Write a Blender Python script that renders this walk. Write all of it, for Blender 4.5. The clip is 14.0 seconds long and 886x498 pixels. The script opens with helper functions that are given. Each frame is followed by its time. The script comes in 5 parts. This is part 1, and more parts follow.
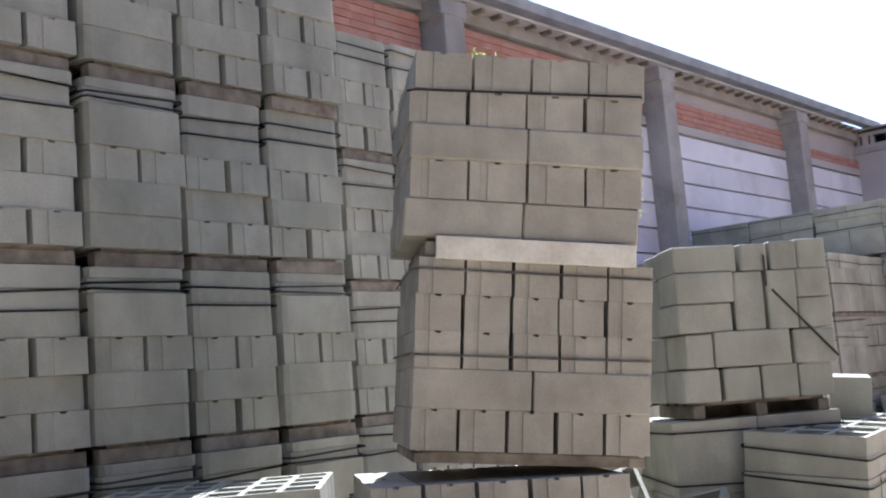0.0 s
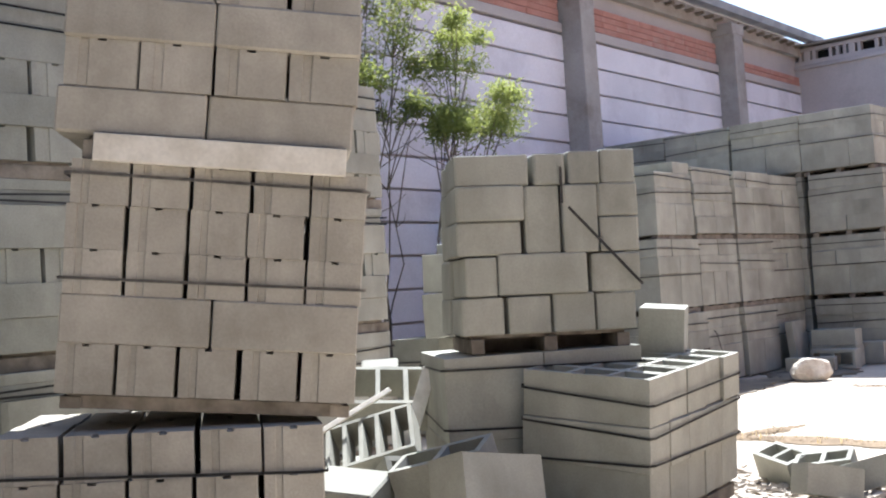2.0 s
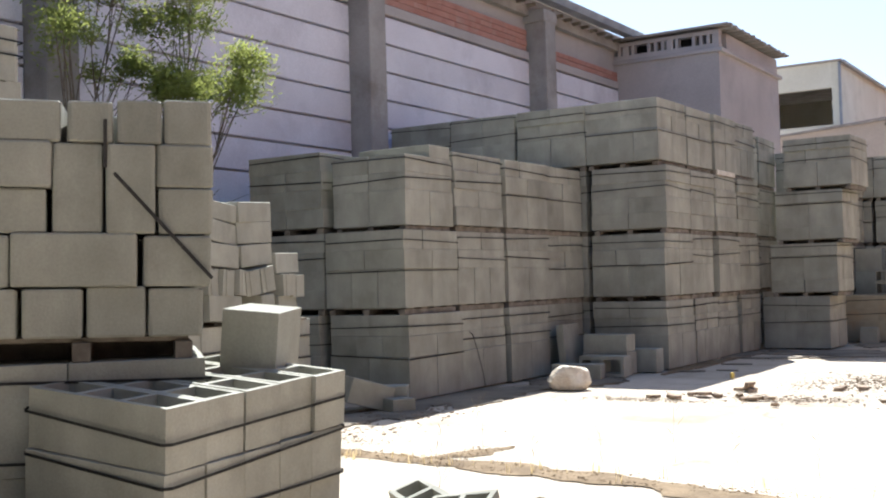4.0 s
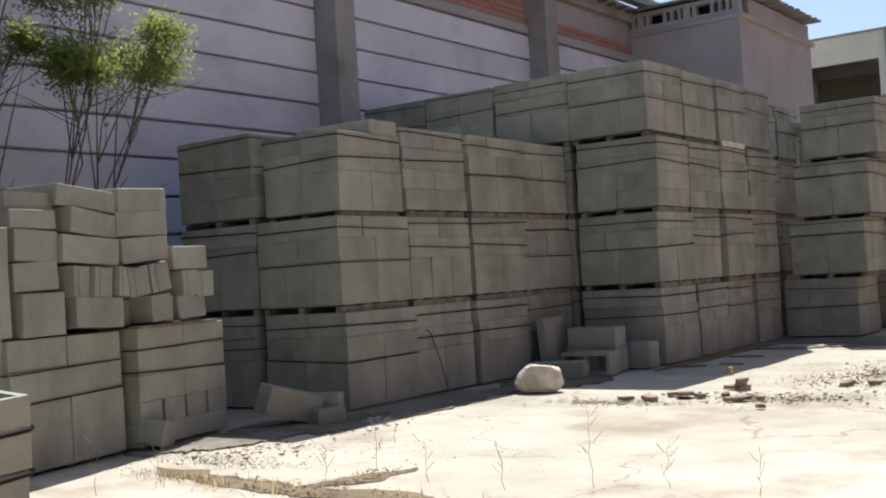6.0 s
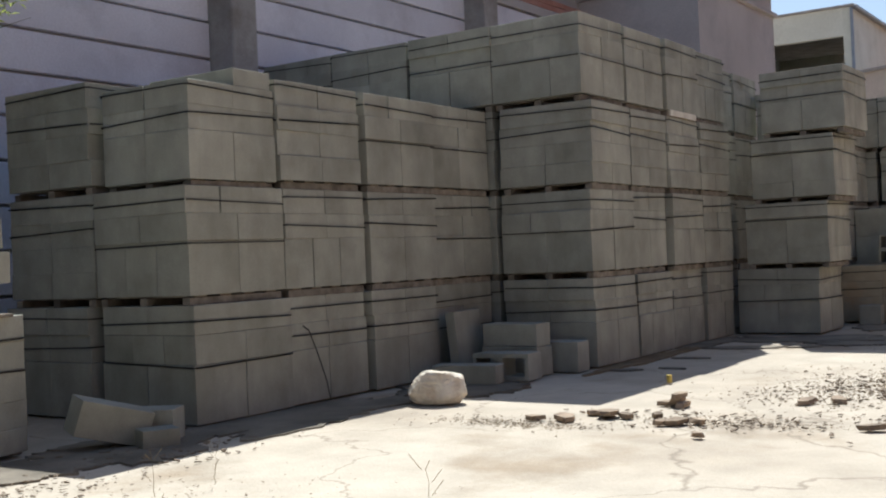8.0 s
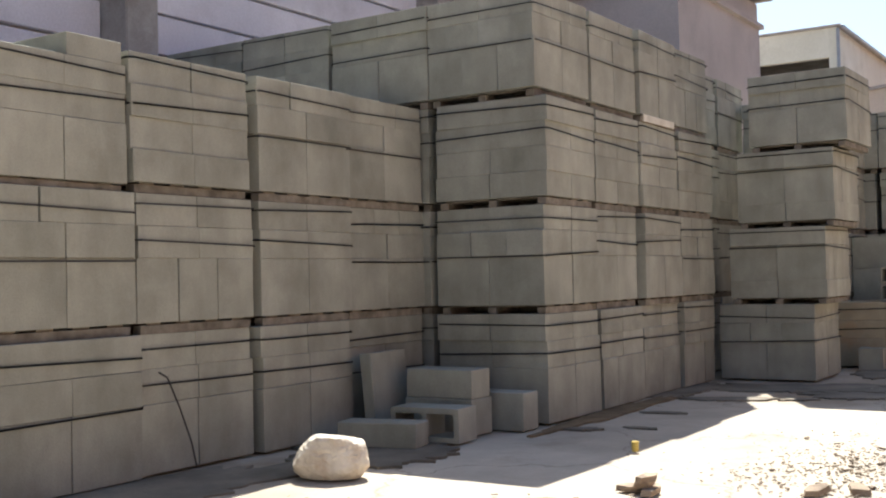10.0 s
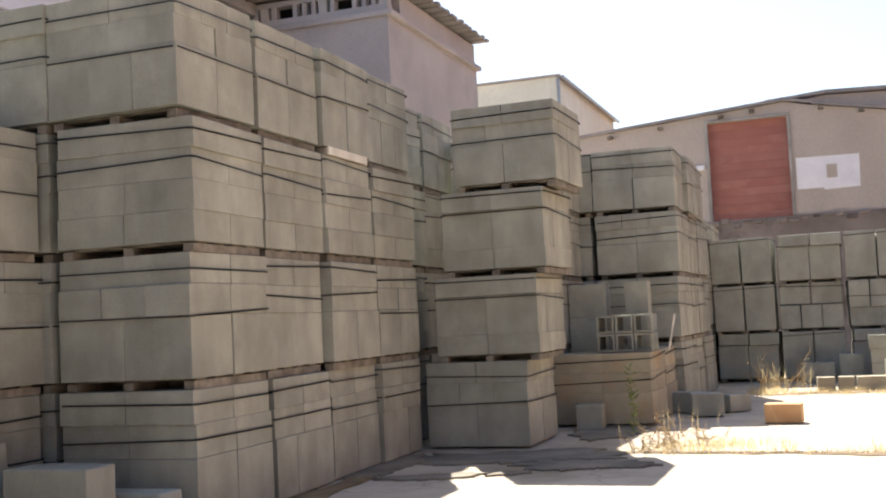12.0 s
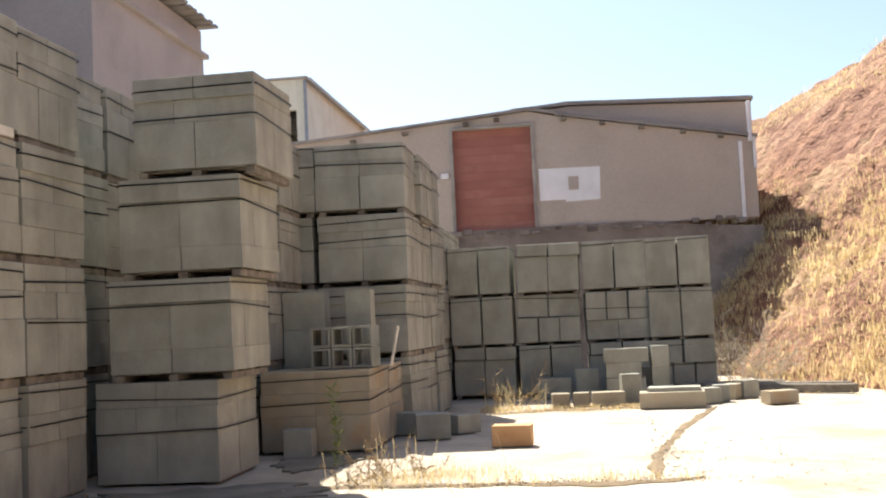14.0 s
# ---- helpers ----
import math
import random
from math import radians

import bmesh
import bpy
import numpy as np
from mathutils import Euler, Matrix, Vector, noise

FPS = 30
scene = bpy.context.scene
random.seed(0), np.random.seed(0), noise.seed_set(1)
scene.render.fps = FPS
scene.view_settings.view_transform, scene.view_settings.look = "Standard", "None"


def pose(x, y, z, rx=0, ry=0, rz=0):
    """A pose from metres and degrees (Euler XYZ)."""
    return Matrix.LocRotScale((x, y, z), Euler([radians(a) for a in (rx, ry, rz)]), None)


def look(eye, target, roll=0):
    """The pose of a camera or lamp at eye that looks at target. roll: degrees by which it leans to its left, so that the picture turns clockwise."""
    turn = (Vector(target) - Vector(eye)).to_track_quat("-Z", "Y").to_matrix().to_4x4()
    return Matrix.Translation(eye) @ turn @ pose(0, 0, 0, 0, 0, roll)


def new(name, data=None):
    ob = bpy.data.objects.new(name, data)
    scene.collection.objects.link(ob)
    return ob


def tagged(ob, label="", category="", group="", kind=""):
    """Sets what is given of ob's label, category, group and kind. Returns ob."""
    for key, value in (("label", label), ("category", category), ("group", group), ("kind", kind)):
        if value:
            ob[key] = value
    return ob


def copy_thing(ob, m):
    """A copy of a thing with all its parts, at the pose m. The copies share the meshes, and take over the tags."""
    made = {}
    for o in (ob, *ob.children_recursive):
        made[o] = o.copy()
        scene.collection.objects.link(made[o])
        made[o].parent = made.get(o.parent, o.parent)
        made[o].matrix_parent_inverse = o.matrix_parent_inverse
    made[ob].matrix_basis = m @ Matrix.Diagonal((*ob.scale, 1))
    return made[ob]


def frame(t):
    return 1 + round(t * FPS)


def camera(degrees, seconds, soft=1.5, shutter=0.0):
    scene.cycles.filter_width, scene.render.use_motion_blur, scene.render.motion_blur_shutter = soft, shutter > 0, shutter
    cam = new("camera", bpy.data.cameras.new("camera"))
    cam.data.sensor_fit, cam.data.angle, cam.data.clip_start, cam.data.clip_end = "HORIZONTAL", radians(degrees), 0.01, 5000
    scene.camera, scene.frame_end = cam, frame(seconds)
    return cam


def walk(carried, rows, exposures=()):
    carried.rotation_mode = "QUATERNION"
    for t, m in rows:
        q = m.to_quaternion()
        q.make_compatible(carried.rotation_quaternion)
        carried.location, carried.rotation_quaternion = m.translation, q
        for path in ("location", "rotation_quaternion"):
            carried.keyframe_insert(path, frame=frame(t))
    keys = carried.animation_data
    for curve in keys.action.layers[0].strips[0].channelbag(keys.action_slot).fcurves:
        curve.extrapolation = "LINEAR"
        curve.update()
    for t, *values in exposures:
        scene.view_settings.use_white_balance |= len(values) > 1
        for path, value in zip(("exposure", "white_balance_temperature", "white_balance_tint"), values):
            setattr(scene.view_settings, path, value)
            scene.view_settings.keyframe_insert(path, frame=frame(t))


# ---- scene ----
cam = camera(44.2, 14.0, soft=2.1)
PATH = [
    (0, (1.475, -0.649, 1.292), (0.172, 0.848, 1.54), -4.7),
    (0.5, (1.533, -0.293, 1.312), (0.189, 1.152, 1.638), -3.6),
    (1, (1.514, 0.142, 1.284), (0.202, 1.634, 1.516), -3.3),
    (1.5, (1.622, 0.519, 1.241), (0.302, 2.007, 1.445), -3.9),
    (2, (1.797, 0.888, 1.27), (0.509, 2.416, 1.361), -3.8),
    (2.5, (1.932, 1.347, 1.277), (0.902, 3.06, 1.33), -1.9),
    (5, (2.165, 3.742, 1.184), (1.041, 5.395, 1.247), -1.5),
    (5.5, (2.224, 4.146, 1.157), (1.162, 5.839, 1.225), -4.0),
    (6, (2.227, 4.649, 1.149), (1.045, 6.262, 1.205), -3.4),
    (6.5, (2.069, 5.124, 1.09), (0.866, 6.722, 1.107), -2.8),
    (7, (1.924, 5.569, 1.141), (0.738, 7.178, 1.201), -3.7),
    (7.5, (1.789, 6.1, 1.135), (0.573, 7.688, 1.137), -1.7),
    (8, (1.647, 6.569, 1.182), (0.519, 8.22, 1.196), -2.5),
    (10.5, (0.789, 9.019, 1.208), (-0.279, 10.709, 1.273), -0.8),
    (11, (0.759, 9.464, 1.201), (-0.119, 11.26, 1.277), -2.9),
    (11.5, (0.696, 9.913, 1.234), (-0.143, 11.726, 1.34), -1.8),
    (12, (0.66, 10.328, 1.268), (-0.013, 12.207, 1.398), -2.9),
    (12.5, (0.661, 10.704, 1.218), (0.145, 12.629, 1.383), -4.4),
    (13, (0.664, 11.165, 1.239), (0.196, 13.105, 1.36), -1.6),
    (13.5, (0.727, 11.505, 1.221), (0.485, 13.487, 1.335), -3.2),
    (14, (0.77, 11.932, 1.219), (0.524, 13.912, 1.353), -2.7),
]
walk(cam, [(t, look(eye, target, roll)) for t, eye, target, roll in PATH],
     exposures=[(0, 1.66, 5380, 12), (1.5, 1.7, 5430, 12), (2.5, 1.7, 5680, 11), (5.0, 0.89, 5780, 8), (7.0, 0.56, 5730, 6), (8.0, 0.6, 5730, 6), (10.5, 1.41, 6140, 9), (11.5, 1.53, 6240, 10), (12.5, 1.63, 6390, 10), (13.0, 1.59, 6390, 10), (14.0, 1.35, 6390, 9)])

# ---- light ----
# direction to the sun: each metre of height throws its shadow 0.33 m along +x and 0.64 m along -y
SUN_TO = Vector((-0.33, 0.64, 1.0)).normalized()
sun_data = bpy.data.lights.new("sun", "SUN")
sun_data.energy, sun_data.angle, sun_data.color = 5.0, radians(0.53), (1.0, 0.93, 0.82)
sun = new("sun", sun_data)
sun.matrix_world = look(SUN_TO * 60, (0, 0, 0))

world = bpy.data.worlds.new("yard_sky")
scene.world = world
world.use_nodes = True
wn = world.node_tree.nodes
sky = wn.new("ShaderNodeTexSky")
sky.sky_type, sky.sun_disc = "NISHITA", False
sky.sun_elevation = math.asin(SUN_TO.z)
sky.sun_rotation = math.atan2(SUN_TO.x, SUN_TO.y)
sky.dust_density, sky.air_density = 1.6, 1.0
world.node_tree.links.new(sky.outputs[0], wn["Background"].inputs[0])
wn["Background"].inputs[1].default_value = 0.075

# ---- materials ----


def mat(name, dark, light, scale=6.0, rough=0.9, grain=90.0, bump=0.25, vary=0.10, stain=None, stain_scale=1.3, stain_amount=0.5, metal=0.0, ramp=(0.3, 0.7), blotch=0.0, crack=0.0, relief=0.01):
    """A surface with coarse mottling, fine grain, relief, a tone that differs from piece to piece and, if given, stains."""
    m = bpy.data.materials.new(name)
    m.use_nodes = True
    nt = m.node_tree
    n, l = nt.nodes, nt.links
    bsdf = n["Principled BSDF"]
    bsdf.inputs["Roughness"].default_value, bsdf.inputs["Metallic"].default_value = rough, metal
    bsdf.inputs["Specular IOR Level"].default_value = 0.25
    tc, oi = n.new("ShaderNodeTexCoord"), n.new("ShaderNodeObjectInfo")
    mul = n.new("ShaderNodeVectorMath")
    mul.operation = "SCALE"
    mul.inputs[0].default_value = (37.0, 91.0, 53.0)
    l.new(oi.outputs["Random"], mul.inputs["Scale"])
    add = n.new("ShaderNodeVectorMath")
    l.new(tc.outputs["Object"], add.inputs[0])
    l.new(mul.outputs[0], add.inputs[1])
    big, fine = n.new("ShaderNodeTexNoise"), n.new("ShaderNodeTexNoise")
    for tex, s, d in ((big, scale, 5.0), (fine, grain, 4.0)):
        tex.inputs["Scale"].default_value, tex.inputs["Detail"].default_value = s, d
        l.new(add.outputs[0], tex.inputs["Vector"])
    cr = n.new("ShaderNodeValToRGB")
    cr.color_ramp.elements[0].position, cr.color_ramp.elements[1].position = ramp
    cr.color_ramp.elements[0].color, cr.color_ramp.elements[1].color = (*dark, 1), (*light, 1)
    l.new(big.outputs["Fac"], cr.inputs["Fac"])
    col = cr.outputs["Color"]
    if stain:
        st = n.new("ShaderNodeTexNoise")
        st.inputs["Scale"].default_value, st.inputs["Detail"].default_value, st.inputs["Roughness"].default_value = stain_scale, 8.0, 0.65
        l.new(add.outputs[0], st.inputs["Vector"])
        sr = n.new("ShaderNodeMapRange")
        sr.inputs["From Min"].default_value, sr.inputs["From Max"].default_value, sr.inputs["To Max"].default_value = 0.52, 0.68, stain_amount
        l.new(st.outputs["Fac"], sr.inputs["Value"])
        mx = n.new("ShaderNodeMix")
        mx.data_type = "RGBA"
        mx.inputs["B"].default_value = (*stain, 1)
        for i in mx.inputs:
            if i.name == "B" and i.type == "RGBA":
                i.default_value = (*stain, 1)
            if i.name == "A" and i.type == "RGBA":
                l.new(col, i)
        l.new(sr.outputs[0], mx.inputs[0])
        col = [o for o in mx.outputs if o.type == "RGBA"][0]
    if crack:
        # thin wandering cracks
        warp, vor, cm = n.new("ShaderNodeTexNoise"), n.new("ShaderNodeTexVoronoi"), n.new("ShaderNodeMapRange")
        warp.inputs["Scale"].default_value, warp.inputs["Detail"].default_value = 1.1, 6.0
        l.new(add.outputs[0], warp.inputs["Vector"])
        bent = n.new("ShaderNodeVectorMath")
        bent.operation, bent.inputs[1].default_value = "MULTIPLY_ADD", (1.6, 1.6, 0.0)
        l.new(warp.outputs["Color"], bent.inputs[0])
        l.new(add.outputs[0], bent.inputs[2])
        vor.feature, vor.inputs["Scale"].default_value = "DISTANCE_TO_EDGE", 0.42
        l.new(bent.outputs[0], vor.inputs["Vector"])
        cm.inputs["From Max"].default_value, cm.inputs["To Min"].default_value, cm.inputs["To Max"].default_value = 0.007, crack, 0.0
        l.new(vor.outputs["Distance"], cm.inputs["Value"])
        cx = n.new("ShaderNodeMix")
        cx.data_type = "RGBA"
        for i in cx.inputs:
            if i.type == "RGBA":
                if i.name == "A":
                    l.new(col, i)
                else:
                    i.default_value = (0.16, 0.125, 0.09, 1)
        l.new(cm.outputs[0], cx.inputs[0])
        col = [o for o in cx.outputs if o.type == "RGBA"][0]
    # tone from piece to piece and from grain to grain
    tone = n.new("ShaderNodeMath")
    tone.operation, tone.inputs[1].default_value, tone.inputs[2].default_value = "MULTIPLY_ADD", 2 * vary, 1 - vary
    l.new(oi.outputs["Random"], tone.inputs[0])
    gr = n.new("ShaderNodeMapRange")
    gr.inputs["From Min"].default_value, gr.inputs["From Max"].default_value = 0.3, 0.7
    gr.inputs["To Min"].default_value, gr.inputs["To Max"].default_value = 0.93, 1.05
    l.new(fine.outputs["Fac"], gr.inputs["Value"])
    both = n.new("ShaderNodeMath")
    both.operation = "MULTIPLY"
    l.new(tone.outputs[0], both.inputs[0])
    l.new(gr.outputs[0], both.inputs[1])
    tone_out = both.outputs[0]
    if blotch:
        # damp and dust that run on from one piece to the next, drawn out downwards
        geo, wide_tex, stretch = n.new("ShaderNodeNewGeometry"), n.new("ShaderNodeTexNoise"), n.new("ShaderNodeVectorMath")
        stretch.operation, stretch.inputs[1].default_value = "MULTIPLY", (2.2, 2.2, 0.7)
        l.new(geo.outputs["Position"], stretch.inputs[0])
        l.new(stretch.outputs[0], wide_tex.inputs["Vector"])
        wide_tex.inputs["Scale"].default_value, wide_tex.inputs["Detail"].default_value, wide_tex.inputs["Roughness"].default_value = 1.0, 6.0, 0.62
        span = n.new("ShaderNodeMapRange")
        span.inputs["From Min"].default_value, span.inputs["From Max"].default_value = 0.32, 0.66
        span.inputs["To Min"].default_value, span.inputs["To Max"].default_value = 1 - blotch, 1 + 0.4 * blotch
        l.new(wide_tex.outputs["Fac"], span.inputs["Value"])
        more = n.new("ShaderNodeMath")
        more.operation = "MULTIPLY"
        l.new(tone_out, more.inputs[0])
        l.new(span.outputs[0], more.inputs[1])
        tone_out = more.outputs[0]
    sc = n.new("ShaderNodeVectorMath")
    sc.operation = "SCALE"
    l.new(col, sc.inputs[0])
    l.new(tone_out, sc.inputs["Scale"])
    l.new(sc.outputs[0], bsdf.inputs["Base Color"])
    if bump:
        bp = n.new("ShaderNodeBump")
        bp.inputs["Strength"].default_value, bp.inputs["Distance"].default_value = bump, relief
        l.new(fine.outputs["Fac"], bp.inputs["Height"])
        l.new(bp.outputs[0], bsdf.inputs["Normal"])
    return m


CONCRETE = mat("block_concrete", (0.300, 0.297, 0.250), (0.392, 0.386, 0.330), 3.0, vary=0.06, stain=(0.238, 0.232, 0.194), stain_scale=1.6, stain_amount=0.5, blotch=0.22)
CONCRETE_DUSTY = mat("dusty_block_concrete", (0.325, 0.298, 0.248), (0.42, 0.39, 0.33), 5.0, vary=0.05, stain=(0.46, 0.43, 0.365), stain_scale=3.0, stain_amount=0.4, blotch=0.2)
CONCRETE_RED = mat("earth_stained_concrete", (0.32, 0.28, 0.21), (0.41, 0.36, 0.27), 4.0, vary=0.10, stain=(0.36, 0.22, 0.11), stain_scale=2.0, stain_amount=0.6)
WOOD = mat("weathered_pallet_wood", (0.13, 0.11, 0.085), (0.28, 0.245, 0.20), 9.0, vary=0.2, grain=60)
WOOD_PALE = mat("bare_pale_wood", (0.55, 0.51, 0.43), (0.72, 0.68, 0.60), 7.0, vary=0.1, grain=60)
STRAP = mat("black_plastic_strap", (0.025, 0.025, 0.025), (0.06, 0.055, 0.05), 20, rough=0.6, bump=0.0)
GROUND = mat("yard_concrete_ground", (0.40, 0.34, 0.265), (0.57, 0.505, 0.41), 0.5, stain=(0.28, 0.21, 0.135), stain_scale=0.75, stain_amount=0.7, vary=0.0, grain=55, bump=0.45, blotch=0.15, crack=0.55)
# damp dirt, kept darker to deepen the shade along the stacks
DAMP_SHADE = mat("damp_dirt", (0.13, 0.113, 0.088), (0.27, 0.235, 0.185), 2.2, grain=40, bump=0.5)
SOIL = mat("dry_soil", (0.14, 0.10, 0.058), (0.27, 0.20, 0.12), 5.0, grain=40, bump=0.8)
PANEL = mat("white_wall_panel", (0.68, 0.655, 0.70), (0.80, 0.775, 0.82), 0.9, stain=(0.46, 0.43, 0.46), stain_scale=0.7, stain_amount=0.5, vary=0.05, grain=40, bump=0.15)
PANEL_GREY = mat("grey_wall_panel", (0.40, 0.37, 0.36), (0.52, 0.48, 0.46), 0.8, stain=(0.32, 0.29, 0.28), stain_scale=0.8, vary=0.05, grain=40, bump=0.15)
PILLAR = mat("grey_cast_pillar", (0.27, 0.25, 0.23), (0.40, 0.375, 0.35), 1.6, stain=(0.19, 0.165, 0.14), stain_scale=1.2, stain_amount=0.7, grain=45)
BRICK = mat("red_brick_face", (0.36, 0.17, 0.13), (0.47, 0.255, 0.205), 2.0, vary=0.06, stain=(0.44, 0.32, 0.27), stain_scale=1.5, stain_amount=0.6, grain=50)
GUTTER = mat("grey_sheet_gutter", (0.22, 0.235, 0.27), (0.34, 0.355, 0.39), 3.0, rough=0.5, metal=0.3, bump=0.1)
ROOF = mat("fibre_cement_roof", (0.22, 0.20, 0.19), (0.36, 0.33, 0.31), 2.0, grain=30)
PLASTER = mat("pinkish_cement_render", (0.42, 0.375, 0.36), (0.52, 0.47, 0.45), 0.8, stain=(0.33, 0.30, 0.29), stain_scale=0.6, vary=0.0, grain=40)
CREAM = mat("cream_render", (0.42, 0.365, 0.32), (0.53, 0.465, 0.41), 0.5, stain=(0.34, 0.29, 0.25), stain_scale=0.5, stain_amount=0.6, vary=0.0, grain=30)
PALE = mat("pale_render", (0.60, 0.57, 0.48), (0.72, 0.69, 0.60), 0.5, stain=(0.5, 0.47, 0.38), vary=0.0, grain=30)
RETAIN = mat("stained_retaining_wall", (0.17, 0.14, 0.12), (0.34, 0.29, 0.26), 0.9, stain=(0.09, 0.07, 0.06), stain_scale=0.7, stain_amount=0.7, vary=0.0, grain=25, bump=0.6)
RUST = mat("red_oxide_door", (0.31, 0.12, 0.095), (0.38, 0.165, 0.13), 1.2, stain=(0.50, 0.27, 0.21), stain_scale=0.9, stain_amount=0.5, rough=0.6, vary=0.06, grain=60)
WHITE = mat("white_paint", (0.74, 0.73, 0.76), (0.84, 0.83, 0.86), 3.0, vary=0.02)
DARK = mat("dark_interior", (0.03, 0.03, 0.035), (0.06, 0.06, 0.065), 2.0)
EARTH = mat("red_earth_bank", (0.15, 0.065, 0.04), (0.28, 0.15, 0.09), 1.6, stain=(0.42, 0.30, 0.17), stain_scale=0.55, stain_amount=0.7, vary=0.0, grain=4.5, bump=1.0, relief=0.16)
STRAW = mat("dry_straw_grass", (0.50, 0.40, 0.22), (0.70, 0.59, 0.36), 8.0, vary=0.2, bump=0)
WEED = mat("green_weed", (0.16, 0.20, 0.06), (0.34, 0.36, 0.14), 8.0, vary=0.2, bump=0)
BARK = mat("grey_bark", (0.10, 0.085, 0.065), (0.20, 0.17, 0.13), 12.0, bump=0.6)
LEAF = mat("olive_green_leaf", (0.07, 0.105, 0.03), (0.17, 0.22, 0.07), 4.0, rough=0.55, bump=0)
for leafy, glow_colour, share in ((LEAF, (0.38, 0.42, 0.12, 1), 0.5), (STRAW, (0.66, 0.52, 0.28, 1), 0.5)):
    nt = leafy.node_tree
    glow, blend = nt.nodes.new("ShaderNodeBsdfTranslucent"), nt.nodes.new("ShaderNodeMixShader")
    glow.inputs["Color"].default_value, blend.inputs[0].default_value = glow_colour, share
    nt.links.new(nt.nodes["Principled BSDF"].outputs[0], blend.inputs[1])
    nt.links.new(glow.outputs[0], blend.inputs[2])
    nt.links.new(blend.outputs[0], nt.nodes["Material Output"].inputs["Surface"])
# near black, so the added unseen walls bounce little light
BLOCKER = mat("sooty_dark_wall", (0.06, 0.055, 0.05), (0.10, 0.095, 0.09), 1.0)
ORANGE = mat("terracotta_stained_block", (0.42, 0.24, 0.12), (0.54, 0.34, 0.18), 4.0)
ROCK = mat("ochre_limestone", (0.60, 0.51, 0.39), (0.82, 0.76, 0.65), 6.0, stain=(0.45, 0.29, 0.15), stain_scale=5.0, stain_amount=0.5, grain=30, bump=0.9)
RUBBLE = mat("broken_tile_rubble", (0.16, 0.12, 0.088), (0.40, 0.31, 0.22), 9.0, vary=0.3)

# ---- building helpers ----


def thing(name, m, label, category, group="", kind=""):
    ob = new(name)
    ob.empty_display_size = 0.2
    ob.matrix_basis = m
    return tagged(ob, label, category, group, kind)


def place(name, mesh, parent=None, m=None, label=""):
    ob = new(name, mesh)
    ob.parent = parent
    if m is not None:
        ob.matrix_basis = m
    return tagged(ob, label)


def bake(bm, name, material, smooth=False):
    mesh = bpy.data.meshes.new(name)
    bm.to_mesh(mesh)
    bm.free()
    mesh.materials.append(material)
    if smooth:
        mesh.shade_smooth()
    return mesh


def part(name, bm, material, parent=None, label="", m=None):
    return place(name, bake(bm, name, material), parent, m, label)


def add_box(bm, c, s, rz=0.0, rx=0.0, ry=0.0):
    mtx = Matrix.Translation(c) @ Euler((rx, ry, rz)).to_matrix().to_4x4() @ Matrix.Diagonal((*s, 1))
    return bmesh.ops.create_cube(bm, size=1.0, matrix=mtx)["verts"]


def boxes(*items, bevel=0.0):
    bm = bmesh.new()
    for c, s in items:
        add_box(bm, c, s)
    if bevel:
        bmesh.ops.bevel(bm, geom=list(bm.edges), offset=bevel, segments=1, affect="EDGES")
    return bm


def prism(outline, axis, a, b):
    """A polygon of (u, v) drawn out along an axis from a to b."""
    bm = bmesh.new()
    put = {"x": lambda u, v, w: (w, u, v), "y": lambda u, v, w: (u, w, v), "z": lambda u, v, w: (u, v, w)}[axis]
    lo = [bm.verts.new(put(u, v, a)) for u, v in outline]
    hi = [bm.verts.new(put(u, v, b)) for u, v in outline]
    bm.faces.new(lo)
    bm.faces.new(hi[::-1])
    for i in range(len(lo)):
        j = (i + 1) % len(lo)
        bm.faces.new((lo[i], hi[i], hi[j], lo[j]))
    bmesh.ops.recalc_face_normals(bm, faces=bm.faces)
    return bm


BLOCKS = {}


def block_mesh(sx, sy, sz, material=None, worn=0.003, corner=0.0):
    """A solid concrete block with worn, slightly uneven edges, standing on z = 0."""
    material = material or CONCRETE
    key = (round(sx, 3), round(sy, 3), round(sz, 3), material.name, worn, corner)
    if key not in BLOCKS:
        rnd = random.Random(hash(key[:3]) % 1000)
        bm = boxes(((0, 0, sz / 2), (sx, sy, sz)))
        if corner:
            upright = [e for e in bm.edges if abs(e.verts[0].co.z - e.verts[1].co.z) > sz / 2]
            bmesh.ops.bevel(bm, geom=upright, offset=corner, segments=2, affect="EDGES", profile=0.5)
            level = [e for e in bm.edges if abs(e.verts[0].co.z - e.verts[1].co.z) < 1e-4]
            bmesh.ops.bevel(bm, geom=level, offset=worn, segments=1, affect="EDGES")
        else:
            bmesh.ops.bevel(bm, geom=list(bm.edges), offset=min(worn, 0.2 * min(sx, sy, sz)), segments=1, affect="EDGES")
        for v in bm.verts:
            v.co += Vector((rnd.uniform(-1, 1), rnd.uniform(-1, 1), rnd.uniform(-0.6, 0.6))) * 0.0018
        BLOCKS[key] = bake(bm, "block", material)
    return BLOCKS[key]


